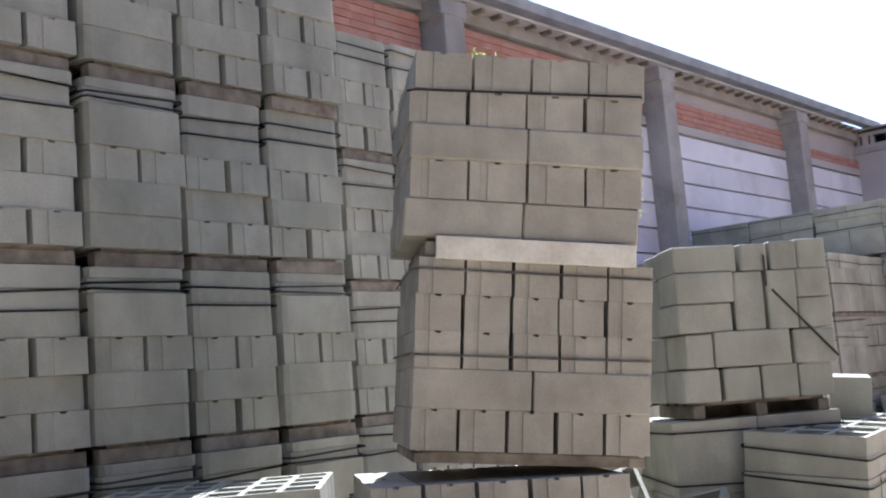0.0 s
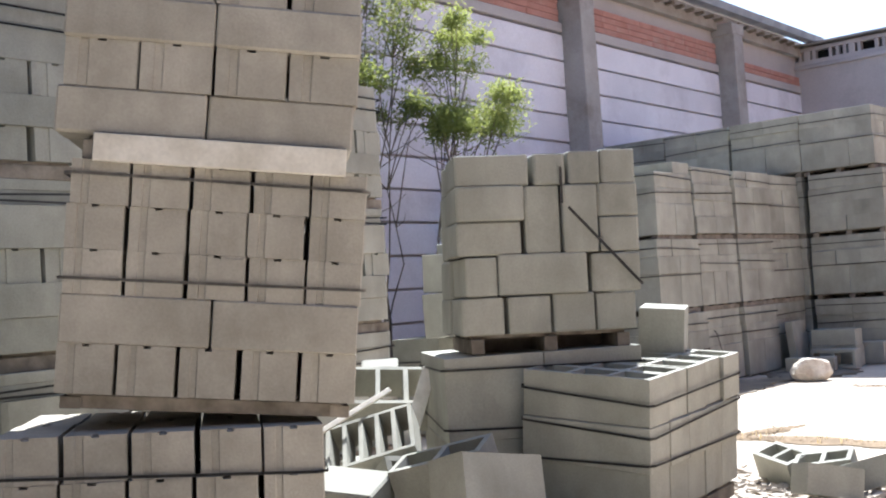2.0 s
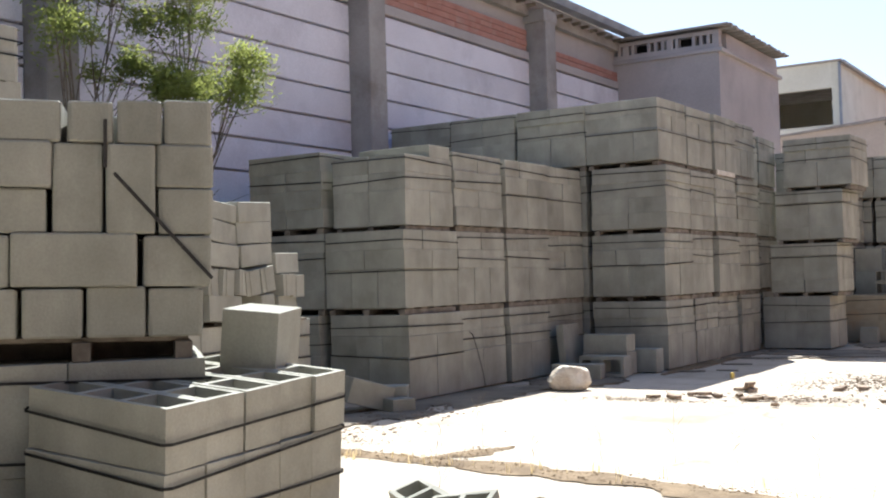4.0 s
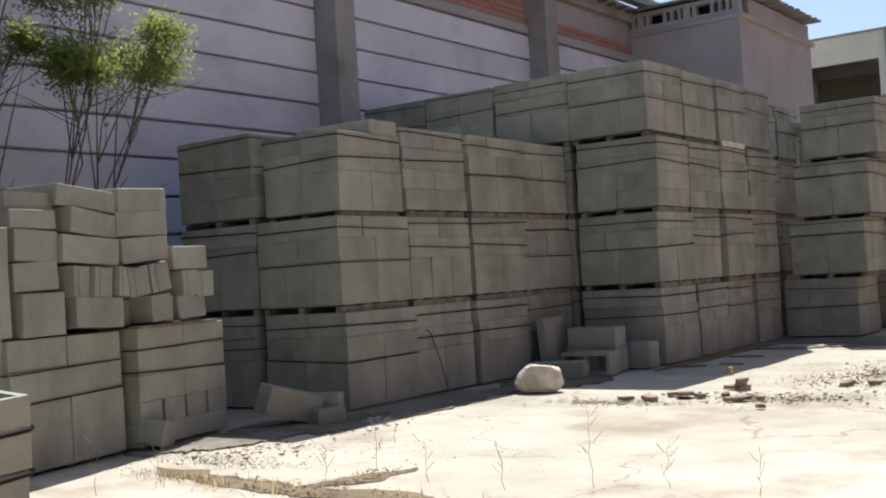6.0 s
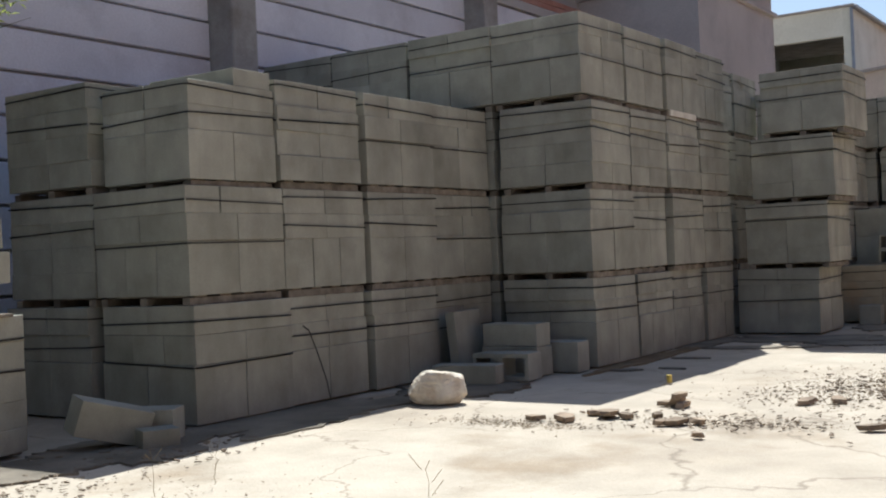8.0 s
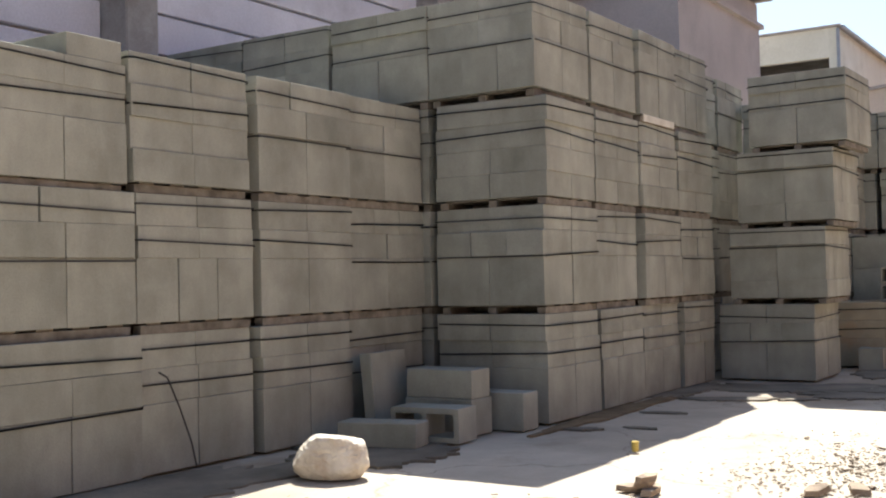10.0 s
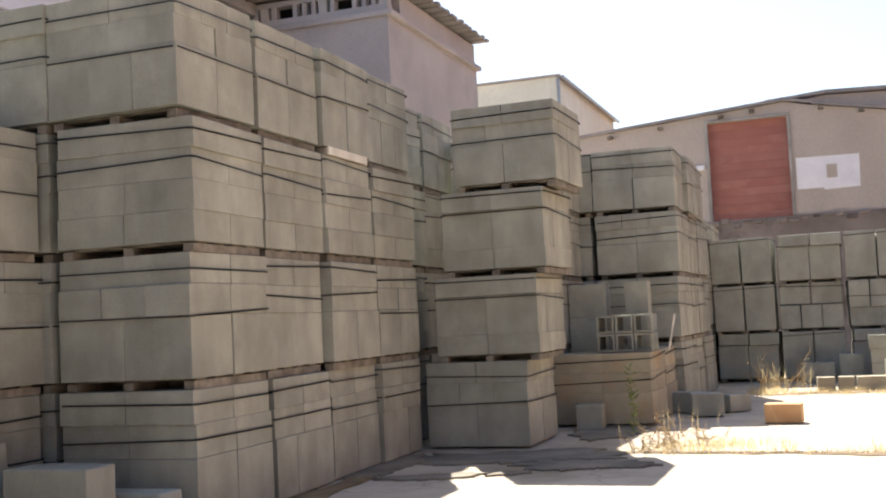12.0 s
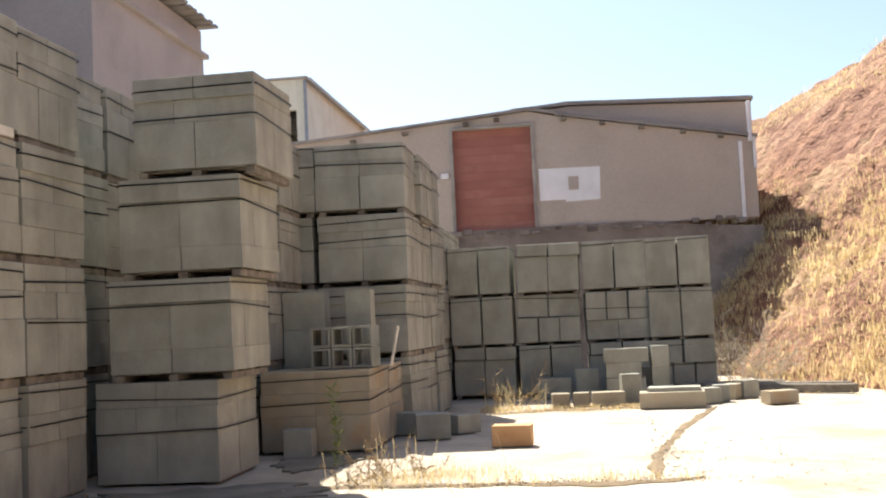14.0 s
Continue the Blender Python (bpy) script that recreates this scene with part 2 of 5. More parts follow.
def hollow_mesh(sx, sy, sz, cells=2, wall=0.032):
    """A hollow block, its cells open through z, standing on z = 0."""
    key = ("hollow", round(sx, 3), round(sy, 3), round(sz, 3), cells)
    if key not in BLOCKS:
        cw = (sx - wall * (cells + 1)) / cells
        xs = [-sx / 2]
        for _ in range(cells):
            xs += [xs[-1] + wall, xs[-1] + wall + cw]
        xs.append(sx / 2)
        ys = [-sy / 2, -sy / 2 + wall, sy / 2 - wall, sy / 2]
        solid = {(i, j): not (j == 1 and i % 2 == 1) for i in range(len(xs) - 1) for j in range(3)}
        bm = bmesh.new()
        lo, hi = {}, {}
        rnd = random.Random(7)
        for i, x in enumerate(xs):
            for j, y in enumerate(ys):
                dx, dy = rnd.uniform(-0.002, 0.002), rnd.uniform(-0.002, 0.002)
                lo[i, j], hi[i, j] = bm.verts.new((x + dx, y + dy, 0)), bm.verts.new((x + dx, y + dy, sz + rnd.uniform(-0.003, 0.0)))
        for (i, j), full in solid.items():
            if not full:
                continue
            ring = [(i, j), (i + 1, j), (i + 1, j + 1), (i, j + 1)]
            bm.faces.new([hi[p] for p in ring])
            bm.faces.new([lo[p] for p in reversed(ring)])
            for p, q, near in ((ring[0], ring[1], (i, j - 1)), (ring[1], ring[2], (i + 1, j)), (ring[2], ring[3], (i, j + 1)), (ring[3], ring[0], (i - 1, j))):
                if not solid.get(near, False):
                    bm.faces.new((lo[p], lo[q], hi[q], hi[p]))
        bmesh.ops.recalc_face_normals(bm, faces=bm.faces)
        BLOCKS[key] = bake(bm, "hollow_block", CONCRETE)
    return BLOCKS[key]


def ribbed_mesh(sx, sy, sz, material=None):
    """A block whose ends have an upright groove and a finger notch under the top edge, standing on z = 0."""
    material = material or CONCRETE
    key = ("ribbed", round(sx, 3), round(sy, 3), round(sz, 3), material.name)
    if key not in BLOCKS:
        hx, hy, c = sx / 2, sy / 2, 0.006
        def ends(notch):
            near = [(-hx + c, -hy), (-hx + 0.20 * sx, -hy), (-hx + 0.215 * sx, -hy + 0.007), (-hx + 0.32 * sx, -hy + 0.007), (-hx + 0.335 * sx, -hy)]
            if notch:
                near += [(-0.06 * sx, -hy), (-0.04 * sx, -hy + 0.05), (0.04 * sx, -hy + 0.05), (0.07 * sx, -hy)]
            near += [(hx - c, -hy), (hx, -hy + c)]
            return near + [(-x, -y) for x, y in near]
        bm = prism(ends(False), "z", 0, sz - 0.011)
        cap = bpy.data.meshes.new("cap")
        upper = prism(ends(True), "z", sz - 0.011, sz)
        upper.to_mesh(cap)
        upper.free()
        bm.from_mesh(cap)
        bpy.data.meshes.remove(cap)
        rnd = random.Random(int(sx * 1000))
        for v in bm.verts:
            v.co += Vector((rnd.uniform(-1, 1), rnd.uniform(-1, 1), 0)) * 0.0015
        BLOCKS[key] = bake(bm, "block", material)
    return BLOCKS[key]


PALLET_H = 0.10


def pallet(top, w, d, rnd, h=0.10):
    """A two-way pallet under a load: three bearers along y, deck boards along x, set back from the load's edge."""
    bearer = bake(boxes(((0, 0, 0.4 * h), (0.08, d - 0.03, 0.8 * h)), bevel=0.04 * h), "bearer", WOOD)
    deck = bake(boxes(((0, 0, 0.895 * h), (w - 0.05, 0.12, 0.19 * h))), "deck_board", WOOD)
    base = place("pallet", bake(boxes(((0, rnd.uniform(-0.03, 0.03), 0.39 * h), (w - 0.12, 0.09, 0.78 * h))), "pallet", WOOD), top, None, "weathered wooden pallet")
    for x in (-w / 2 + 0.05, 0, w / 2 - 0.05):
        place("bearer", bearer, base, pose(x, rnd.uniform(-0.012, 0.012), 0, 0, 0, rnd.uniform(-0.4, 0.4)))
    for i in range(4):
        place("deck_board", deck, base, pose(0, -d / 2 + 0.13 + i * (d - 0.26) / 3, 0))


def strap_bm(w, d, z, rnd, tilt=0.02):
    """A flat strap round a load of w by d, at height z."""
    bm = bmesh.new()
    a, b = rnd.uniform(-tilt, tilt), rnd.uniform(-tilt, tilt)
    rings = []
    for off, h in ((0.004, -0.006), (0.004, 0.006)):
        ring = []
        for x, y in ((-1, -0.94), (-0.94, -1), (0.94, -1), (1, -0.94), (1, 0.94), (0.94, 1), (-0.94, 1), (-1, 0.94)):
            ring.append(bm.verts.new((x * (w / 2 + off), y * (d / 2 + off), z + h + a * x + b * y)))
        rings.append(ring)
    for i in range(8):
        j = (i + 1) % 8
        bm.faces.new((rings[0][i], rings[0][j], rings[1][j], rings[1][i]))
    bmesh.ops.solidify(bm, geom=list(bm.faces), thickness=0.003)
    return bm


def loaded_pallet(name, m, w, d, courses, seed, label, group, straps=(0.90, 0.60), material=None, plank=False, worn=0.003, slip=0.012, board=False, lift=PALLET_H, ribbed=False, corner=0.0, strap_material=None, strap_label="black plastic strap"):
    """A pallet under courses of blocks, given from below as (blocks along x, along y, height, gap along x, gap along y)."""
    rnd = random.Random(seed)
    top = thing(name, m, label, "block pallet", group)
    pallet(top, w * (0.84 if plank else 0.98), d * 0.98, rnd, lift)
    if plank:
        part("face_board", boxes(((0.06, -d / 2 - 0.012, 0.045), (1.0, 0.03, 0.112)), bevel=0.004), WOOD_PALE, top, "bare pale board")
    if board:
        part("face_board", boxes(((0, -d / 2 + 0.05, 0.48 * lift), (w - 0.10, 0.03, 0.92 * lift)), bevel=0.004), WOOD, top, "brown weathered board")
    z = lift
    total = sum(c[2] for c in courses)
    for k, (nx, ny, h, gx, gy) in enumerate(courses):
        sx, sy = (w - gx * (nx - 1)) / nx, (d - gy * (ny - 1)) / ny
        mesh = ribbed_mesh(sx, sy, h - 0.001, material) if ribbed and nx > 3 else block_mesh(sx, sy, h - 0.001, material, worn, corner)
        across = 0.0
        if corner and ny == 2:
            mesh, across = ribbed_mesh(sy, sx, h - 0.001, material), math.pi / 2
        last = k == len(courses) - 1
        shift = rnd.uniform(-slip, slip), rnd.uniform(-slip, slip)
        for i in range(nx):
            for j in range(ny):
                if not last and 0 < i < nx - 1 and 0 < j < ny - 1:
                    continue
                x = -w / 2 + sx / 2 + i * (sx + gx) + shift[0] + rnd.uniform(-1, 1) * 0.005
                y = -d / 2 + sy / 2 + j * (sy + gy) + shift[1] + rnd.uniform(-1, 1) * 0.005
                b = place("block", mesh, top, Matrix.Translation((x, y, z)) @ Matrix.Rotation(across + rnd.uniform(-0.008, 0.008), 4, "Z"))
        z += h
    for s in straps:
        part("strap", strap_bm(w + 0.03, d + 0.03, lift + total * s, rnd), strap_material or STRAP, top, strap_label)
    return top


# ---- ground ----
bm = bmesh.new()
bmesh.ops.create_grid(bm, x_segments=120, y_segments=120, size=1.0)
for v in bm.verts:
    # finer near the yard, wide towards the horizon
    v.co.x, v.co.y = (math.copysign(abs(c) ** 3 * 900 + abs(c) * 20, c) for c in (v.co.x, v.co.y))
    v.co.y += 14
    v.co.z = -0.012 + 0.010 * noise.noise(Vector((v.co.x, v.co.y, 0)) * 0.5)
ground = tagged(place("ground", bake(bm, "ground", GROUND, True)), "pale dusty concrete yard, sunlit and stained", "ground", kind="structure")

# ---- earth bank on the far side of the yard ----


def foot_x(y):
    """Where the bank's foot runs, along the yard."""
    return 3.0 + (34 - y) * 0.311 if y > 27.9 else 4.9 + (27.9 - y) * 0.19


def bank_height(x, y):
    d = (x - foot_x(y)) * 0.955
    crest = 7.5 + 0.27 * (x - 6) + 0.5 * noise.noise(Vector((x * 0.25, y * 0.25, 3))) + 0.35 * noise.noise(Vector((x * 1.1, y * 1.1, 4)))
    rough = 0.45 * noise.noise(Vector((x * 0.5, y * 0.5, 1))) + 0.30 * noise.noise(Vector((x * 1.5, y * 1.5, 5))) + 0.24 * noise.noise(Vector((x * 3.6, y * 3.6, 8))) + 0.12 * noise.noise(Vector((x * 7.5, y * 7.5, 9)))
    z = 1.02 * d + rough * min(1.0, max(0.0, d * 0.8))
    k = 0.8
    return -math.log(math.exp(-max(-6, z) / k) + math.exp(-crest / k)) * k if z > 0 else z * 0.4


bm = bmesh.new()
nx, ny = 170, 420
grid = []
for j in range(ny + 1):
    y = -14 + 80 * j / ny
    row = []
    for i in range(nx + 1):
        d = -0.5 + 30 * (i / nx) ** 1.6
        x = foot_x(y) + d
        row.append(bm.verts.new((x, y, bank_height(x, y) if d > 0 else -0.1 + d * 0.1)))
    grid.append(row)
for j in range(ny):
    for i in range(nx):
        bm.faces.new((grid[j][i], grid[j][i + 1], grid[j + 1][i + 1], grid[j + 1][i]))
tagged(place("earth_bank", bake(bm, "earth_bank", EARTH, True)), "steep red earth bank with dry yellow grass", "bank", kind="structure")

# ---- unseen plain walls added behind and beside the start to block skylight ----
tagged(part("wall_south", boxes(((1.5, -4.9, 4.0), (19.0, 0.4, 8.0))), BLOCKER), "unseen plain dark wall added behind the start to block skylight", "wall", kind="structure")

tagged(part("wall_east", boxes(((5.2, 0.0, 3.8), (0.4, 9.2, 7.6))), BLOCKER), "unseen plain dark wall added beside the start to block skylight", "wall", kind="structure")

# ---- warehouse along the yard ----
warehouse = thing("warehouse", pose(0, 0, 0), "long warehouse with white ribbed panels and concrete pillars", "warehouse")
WX, PY, PITCH = -8.0, 16.1, 5.7
part("wall", boxes(((WX - 0.20, 6.5, 3.39), (0.28, 40.6, 6.78))), PANEL_GREY, warehouse)
panel = bake(boxes(((0, 0, 0), (0.07, PITCH - 0.44, 0.415)), bevel=0.008), "panel", PANEL)
brick_mesh = bake(boxes(((0, 0, 0), (0.03, 0.46, 0.098)), bevel=0.004), "brick", BRICK)
for k in range(-4, 2):
    y = PY + (k + 0.5) * PITCH
    for i in range(12):
        place("panel", panel, warehouse, pose(WX - 0.02 + 0.004 * (i % 3), y, 0.30 + i * 0.45))
for k in range(-4, 3):
    y = PY + k * PITCH
    part("pillar", boxes(((WX + 0.15, y, 3.24), (0.5, 0.42, 6.48)), ((WX + 0.13, y, 6.35), (0.56, 0.55, 0.24)), bevel=0.015), PILLAR, warehouse, "grey cast concrete pillar")
    if k == 2:
        continue
    rnd = random.Random(k)
    y0, y1 = y + 0.24, y + PITCH - 0.24
    part("lintel", boxes(((WX - 0.015, (y0 + y1) / 2, 5.58), (0.12, y1 - y0, 0.16)), bevel=0.01), PANEL_GREY, warehouse)
    for r in range(6 if k < 0 else 4 if k == 0 else 2):
        for i in range(12):
            yy = y0 + 0.22 + i * 0.43 + (0.0 if r % 2 else -0.02)
            b = place("brick", brick_mesh, warehouse, pose(WX + 0.0 + rnd.uniform(0, 0.012), yy, 5.72 + r * 0.105))
    part("wall_plate", boxes(((WX + 0.0, (y0 + y1) / 2, 6.46), (0.16, y1 - y0, 0.20)), bevel=0.01), PILLAR, warehouse)
    for i in range(13):
        part("rafter_end", boxes(((WX + 0.13, y0 + 0.2 + i * 0.41, 6.55), (0.24, 0.07, 0.06))), WOOD, warehouse)
part("gutter", prism([(-7.72, 6.62), (-7.50, 6.62), (-7.46, 6.76), (-7.52, 6.78), (-7.56, 6.68), (-7.70, 6.68)], "y", -13.8, 26.2), GUTTER, warehouse, "grey sheet metal gutter")
bm = bmesh.new()
for i in range(0, 401):
    y = -13.8 + i * 0.1
    for x, z in ((-7.58, 6.80), (-13.0, 8.1)):
        bm.verts.new((x, y, z + 0.025 * math.cos(i * math.pi)))
bm.verts.ensure_lookup_table()
for i in range(400):
    bm.faces.new((bm.verts[2 * i], bm.verts[2 * i + 1], bm.verts[2 * i + 3], bm.verts[2 * i + 2]))
bmesh.ops.solidify(bm, geom=list(bm.faces), thickness=0.02)
part("roof", bm, ROOF, warehouse, "corrugated fibre cement roof")
part("blue_patch", boxes(((WX + 0.025, 17.25, 3.35), (0.012, 1.25, 0.33))), mat("lilac_paint", (0.50, 0.48, 0.62), (0.60, 0.58, 0.72), 3.0), warehouse, "faded lilac painted patch")

# ---- rendered block house behind the stacks ----
annex = thing("annex", pose(0, 0, 0), "pinkish rendered annex with ventilation slots under a tiled eave", "building")
AX, AY = -5.6, 25.8
part("wall", boxes(((-9.3, 28.02, 3.05), (7.4, 4.44, 6.1))), PLASTER, annex)
part("cornice", boxes(((-9.27, 28.02, 6.08), (7.52, 4.56, 0.09)), bevel=0.01), PLASTER, annex)
part("vent_rail", boxes(((AX - 3.7, AY + 0.12, 6.18), (7.4, 0.2, 0.12))), PLASTER, annex)
part("vent_rail", boxes(((AX - 3.7, AY + 0.12, 6.49), (7.4, 0.2, 0.08))), PLASTER, annex)
for i in range(24):
    part("vent_post", boxes(((AX - 0.08 - i * 0.165 - (0.22 if i >= 4 else 0) - (0.22 if i >= 9 else 0), AY + 0.12, 6.345), (0.075 if i % 5 else 0.15, 0.18, 0.21)), bevel=0.008), PLASTER, annex)
part("vent_shade", boxes(((AX - 3.7, AY + 0.45, 6.34), (7.2, 0.05, 0.36))), DARK, annex)
part("upper_wall", boxes(((-9.3, 28.3, 6.32), (7.36, 3.84, 0.42))), PLASTER, annex)
tile = bake(boxes(((0, 0, 0), (7.7, 0.165, 0.05)), bevel=0.006), "roof_tile", ROOF)
for i in range(30):
    place("roof_tile", tile, annex, pose(AX - 3.6 + 0.03 * math.sin(i * 2.4), AY - 0.04 + i * 0.155, 6.60 + 0.012 * (i % 2), 3, 0, 0))

# ---- pale house far behind ----
house = thing("pale_house", pose(0, 0, 0), "pale cream house with a dark upper opening", "house")
HX, HY = -7.5, 45.0
for c, size in (((HX - 4.15, HY + 0.15, 7.9), (2.9, 0.3, 2.4)), ((HX - 0.13, HY + 0.15, 7.9), (0.26, 0.3, 2.4)), ((HX - 1.48, HY + 0.15, 8.6), (2.44, 0.29, 1.0)), ((HX - 2.8, HY + 0.15, 3.35), (5.6, 0.3, 6.7)),
                ((HX - 0.15, HY + 4.9, 4.5), (0.29, 9.2, 9.1)), ((HX - 5.45, HY + 4.9, 4.5), (0.29, 9.2, 9.1)), ((HX - 2.8, HY + 9.6, 3.3), (5.6, 0.2, 6.6)), ((HX - 2.8, HY + 9.6, 8.2), (5.6, 0.2, 1.8))):
    part("wall", boxes((c, size)), PALE, house)
part("floor", boxes(((HX - 2.8, HY + 4.9, 6.62), (5.0, 9.0, 0.12))), PALE, house)
part("roof", boxes(((HX - 2.8, HY + 4.85, 9.09), (5.9, 9.9, 0.08)), bevel=0.02), ROOF, house)
part("gutter", boxes(((HX + 0.19, HY + 4.85, 9.04), (0.10, 9.9, 0.10)), bevel=0.02), GUTTER, house, "grey sheet metal gutter")
part("downpipe", boxes(((HX + 0.05, HY - 0.05, 6.4), (0.09, 0.09, 5.2))), GUTTER, house)

# ---- shed across the end of the yard ----
shed = thing("shed", pose(0, 0, 0), "old cream shed with a red door on a dark retaining wall", "shed")
SY = 36.3
# the wall stands round the door opening
part("wall", prism([(-9.0, 3.2), (-1.93, 3.2), (-1.93, 5.53), (-0.15, 5.53), (-0.15, 3.2), (4.72, 3.2), (4.72, 4.93), (0.4, 5.72), (-0.2, 5.86), (-5.15, 5.48), (-9.0, 5.22)], "y", SY, SY + 0.3), CREAM, shed)
part("rear_wall", prism([(-0.3, 4.8), (4.74, 4.8), (4.74, 5.80), (0.7, 5.97), (-0.3, 5.86)], "y", SY + 0.32, SY + 0.55), CREAM, shed)
part("side_wall", boxes(((4.6, SY + 6.3, 4.5), (0.25, 11.4, 2.6))), CREAM, shed)
part("retaining_wall", prism([(-9.0, 0), (4.8, 0), (4.8, 3.0), (3.6, 3.08), (2.2, 3.24), (-9.0, 3.22)], "y", SY - 0.06, SY + 0.5), RETAIN, shed, "dark stained retaining wall")
rnd = random.Random(5)
for i in range(26):
    x = -1.9 + i * 0.25
    part("footing_stone", boxes(((x, SY - 0.09, 3.16 + rnd.uniform(-0.06, 0.05)), (rnd.uniform(0.12, 0.24), 0.05, rnd.uniform(0.05, 0.14))), bevel=0.02), RETAIN, shed)
door = part("door", boxes(((-1.04, SY + 0.22, 4.36), (1.8, 0.04, 2.4))), DARK, shed, "closed red oxide door")
for i in range(12):
    part("door_slat", boxes(((-1.04, SY + 0.13, 3.2 + i * 0.195 + 0.1), (1.78, 0.04, 0.193)), bevel=0.003), RUST, door, "red oxide door slat")
part("door_frame", boxes(((-1.96, SY - 0.01, 4.37), (0.07, 0.08, 2.34)), ((-0.12, SY - 0.01, 4.37), (0.07, 0.08, 2.34)), ((-1.04, SY - 0.01, 5.57), (1.9, 0.08, 0.07)), bevel=0.006), PILLAR, door)
part("paint_patch", prism([(-0.02, 3.82), (0.55, 3.82), (0.56, 3.77), (1.32, 3.79), (1.34, 4.52), (-0.02, 4.54)], "y", SY - 0.006, SY + 0.01), WHITE, shed, "patch of white paint")
part("notice", boxes(((0.74, SY - 0.011, 4.18), (0.22, 0.012, 0.30))), CREAM, shed)
part("wall_lamp", boxes(((-2.13, SY - 0.06, 4.50), (0.17, 0.12, 0.12)), bevel=0.01), WHITE, shed)
# verge boards and eave along the two gables
for (xa, za), (xb, zb), y0, nm in (((-9.0, 5.25), (-5.15, 5.51), SY - 0.10, "verge"), ((-5.15, 5.51), (-0.2, 5.90), SY - 0.10, "verge"), ((-0.2, 5.90), (0.7, 5.74), SY - 0.08, "verge"), ((0.4, 5.76), (4.78, 4.97), SY - 0.10, "verge"), ((-0.6, 5.95), (0.7, 6.02), SY + 0.2, "roof_edge"), ((0.7, 6.02), (4.78, 5.86), SY + 0.2, "roof_edge"), ((-2.6, 5.80), (-1.1, 5.95), SY + 0.5, "roof_edge")):
    part(nm, prism([(xa, za - 0.03), (xb, zb - 0.03), (xb, zb + 0.035), (xa, za + 0.035)], "y", y0, y0 + 0.5), ROOF, shed)
for i, x in enumerate((-4.2, -3.0, -1.6, -0.9, 0.6, 1.45, 2.3, 3.2, 4.0)):
    z = 5.86 - 0.088 * (-0.2 - x) if x < -0.2 else 5.75 - 0.18 * (x - 0.4)
    part("purlin_end", boxes(((x, SY - 0.10, z - 0.09), (0.12, 0.16, 0.07))), WOOD, shed)
part("shed_roof", prism([(-9.0, 5.27), (-0.2, 5.94), (0.7, 6.05), (4.78, 5.89), (4.78, 5.94), (0.7, 6.1), (-9.0, 5.32)], "y", SY + 0.35, SY + 12), ROOF, shed)
part("downpipe", boxes(((4.40, SY - 0.05, 4.0), (0.08, 0.08, 1.75)), bevel=0.02), WHITE, shed, "white downpipe")
part("drain_pipe", boxes(((4.62, SY - 0.06, 5.3), (0.09, 0.09, 0.9)), ((4.70, SY - 0.06, 4.6), (0.07, 0.07, 0.7)), bevel=0.02), WHITE, shed, "broken white drain pipe")

# ---- stacks of loaded pallets ----
LBL = "strapped pallet of grey concrete blocks, stacked"
USED = set()


def put(tpl, x, y, z, turn=0.0, lean=(0.0, 0.0), group=""):
    m = pose(x, y, z, lean[0], lean[1], turn)
    if tpl.name in USED:
        ob = copy_thing(tpl, m)
    else:
        USED.add(tpl.name)
        tpl.matrix_basis, ob = m, tpl
    return tagged(ob, group=group)


G = 0.0025
PATTERNS = [
    [(2, 2, 0.4, G, G), (2, 2, 0.2, G, G), (2, 2, 0.2, G, G)],
    [(2, 2, 0.4, G, G), (3, 2, 0.2, G, G), (2, 2, 0.2, G, G)],
    [(2, 2, 0.2, G, G), (2, 3, 0.4, G, G), (2, 2, 0.2, G, G)],
    [(2, 3, 0.4, G, G), (2, 2, 0.2, G, G), (3, 2, 0.2, G, G)],
    [(3, 2, 0.4, G, G), (2, 2, 0.2, G, G), (2, 3, 0.2, G, G)],
    [(2, 2, 0.2, G, G), (2, 2, 0.2, G, G), (2, 2, 0.2, G, G), (2, 2, 0.2, G, G)],
]
SETS = {}
for tier, wide, deep in ((0.9, 1.05, 1.05), (0.9, 1.06, 0.965), (0.84, 1.05, 1.05), (0.8, 0.95, 0.95)):
    lift = {0.9: 0.072, 0.84: 0.068, 0.8: 0.05}[tier]
    k = (tier - lift) / 0.8
    SETS[tier, wide] = [loaded_pallet("block_pallet", pose(0, 0, 0), wide, deep, [(nx, ny, h * k, gx, gy) for nx, ny, h, gx, gy in pattern], 20 + i, LBL, "stacked block pallets", lift=lift, straps=((0.93, 0.66), (0.87, 0.52), (0.95, 0.70), (0.90, 0.60), (0.85, 0.47), (0.92, 0.63))[i])
                        for i, pattern in enumerate(PATTERNS if tier == 0.9 else PATTERNS[:4])]
LOW = loaded_pallet("low_block_pallet", pose(0, 0, 0), 1.1, 1.04, [(2, 2, 0.34, G, G), (2, 2, 0.22, G, G), (2, 2, 0.22, G, G)], 31, "low strapped pallet of earth-stained grey blocks", "low row of pallets", straps=(0.92, 0.62), lift=0.02, material=CONCRETE_RED)
BASE = {}
for tier, wide, deep in ((0.9, 1.05, 1.05), (0.9, 1.06, 0.965), (0.84, 1.05, 1.05)):
    k = (tier - 0.012) / 0.8
    BASE[tier, wide] = [loaded_pallet("block_pallet", pose(0, 0, 0), wide, deep, [(nx, ny, h * k, gx, gy) for nx, ny, h, gx, gy in pattern], 120 + i, "strapped pallet of grey concrete blocks sunk in the dirt", "stacked block pallets", lift=0.012, straps=((0.90, 0.62), (0.84, 0.50), (0.92, 0.66))[i])
                        for i, pattern in enumerate((PATTERNS[0], PATTERNS[1], PATTERNS[3]))]
RND = random.Random(11)


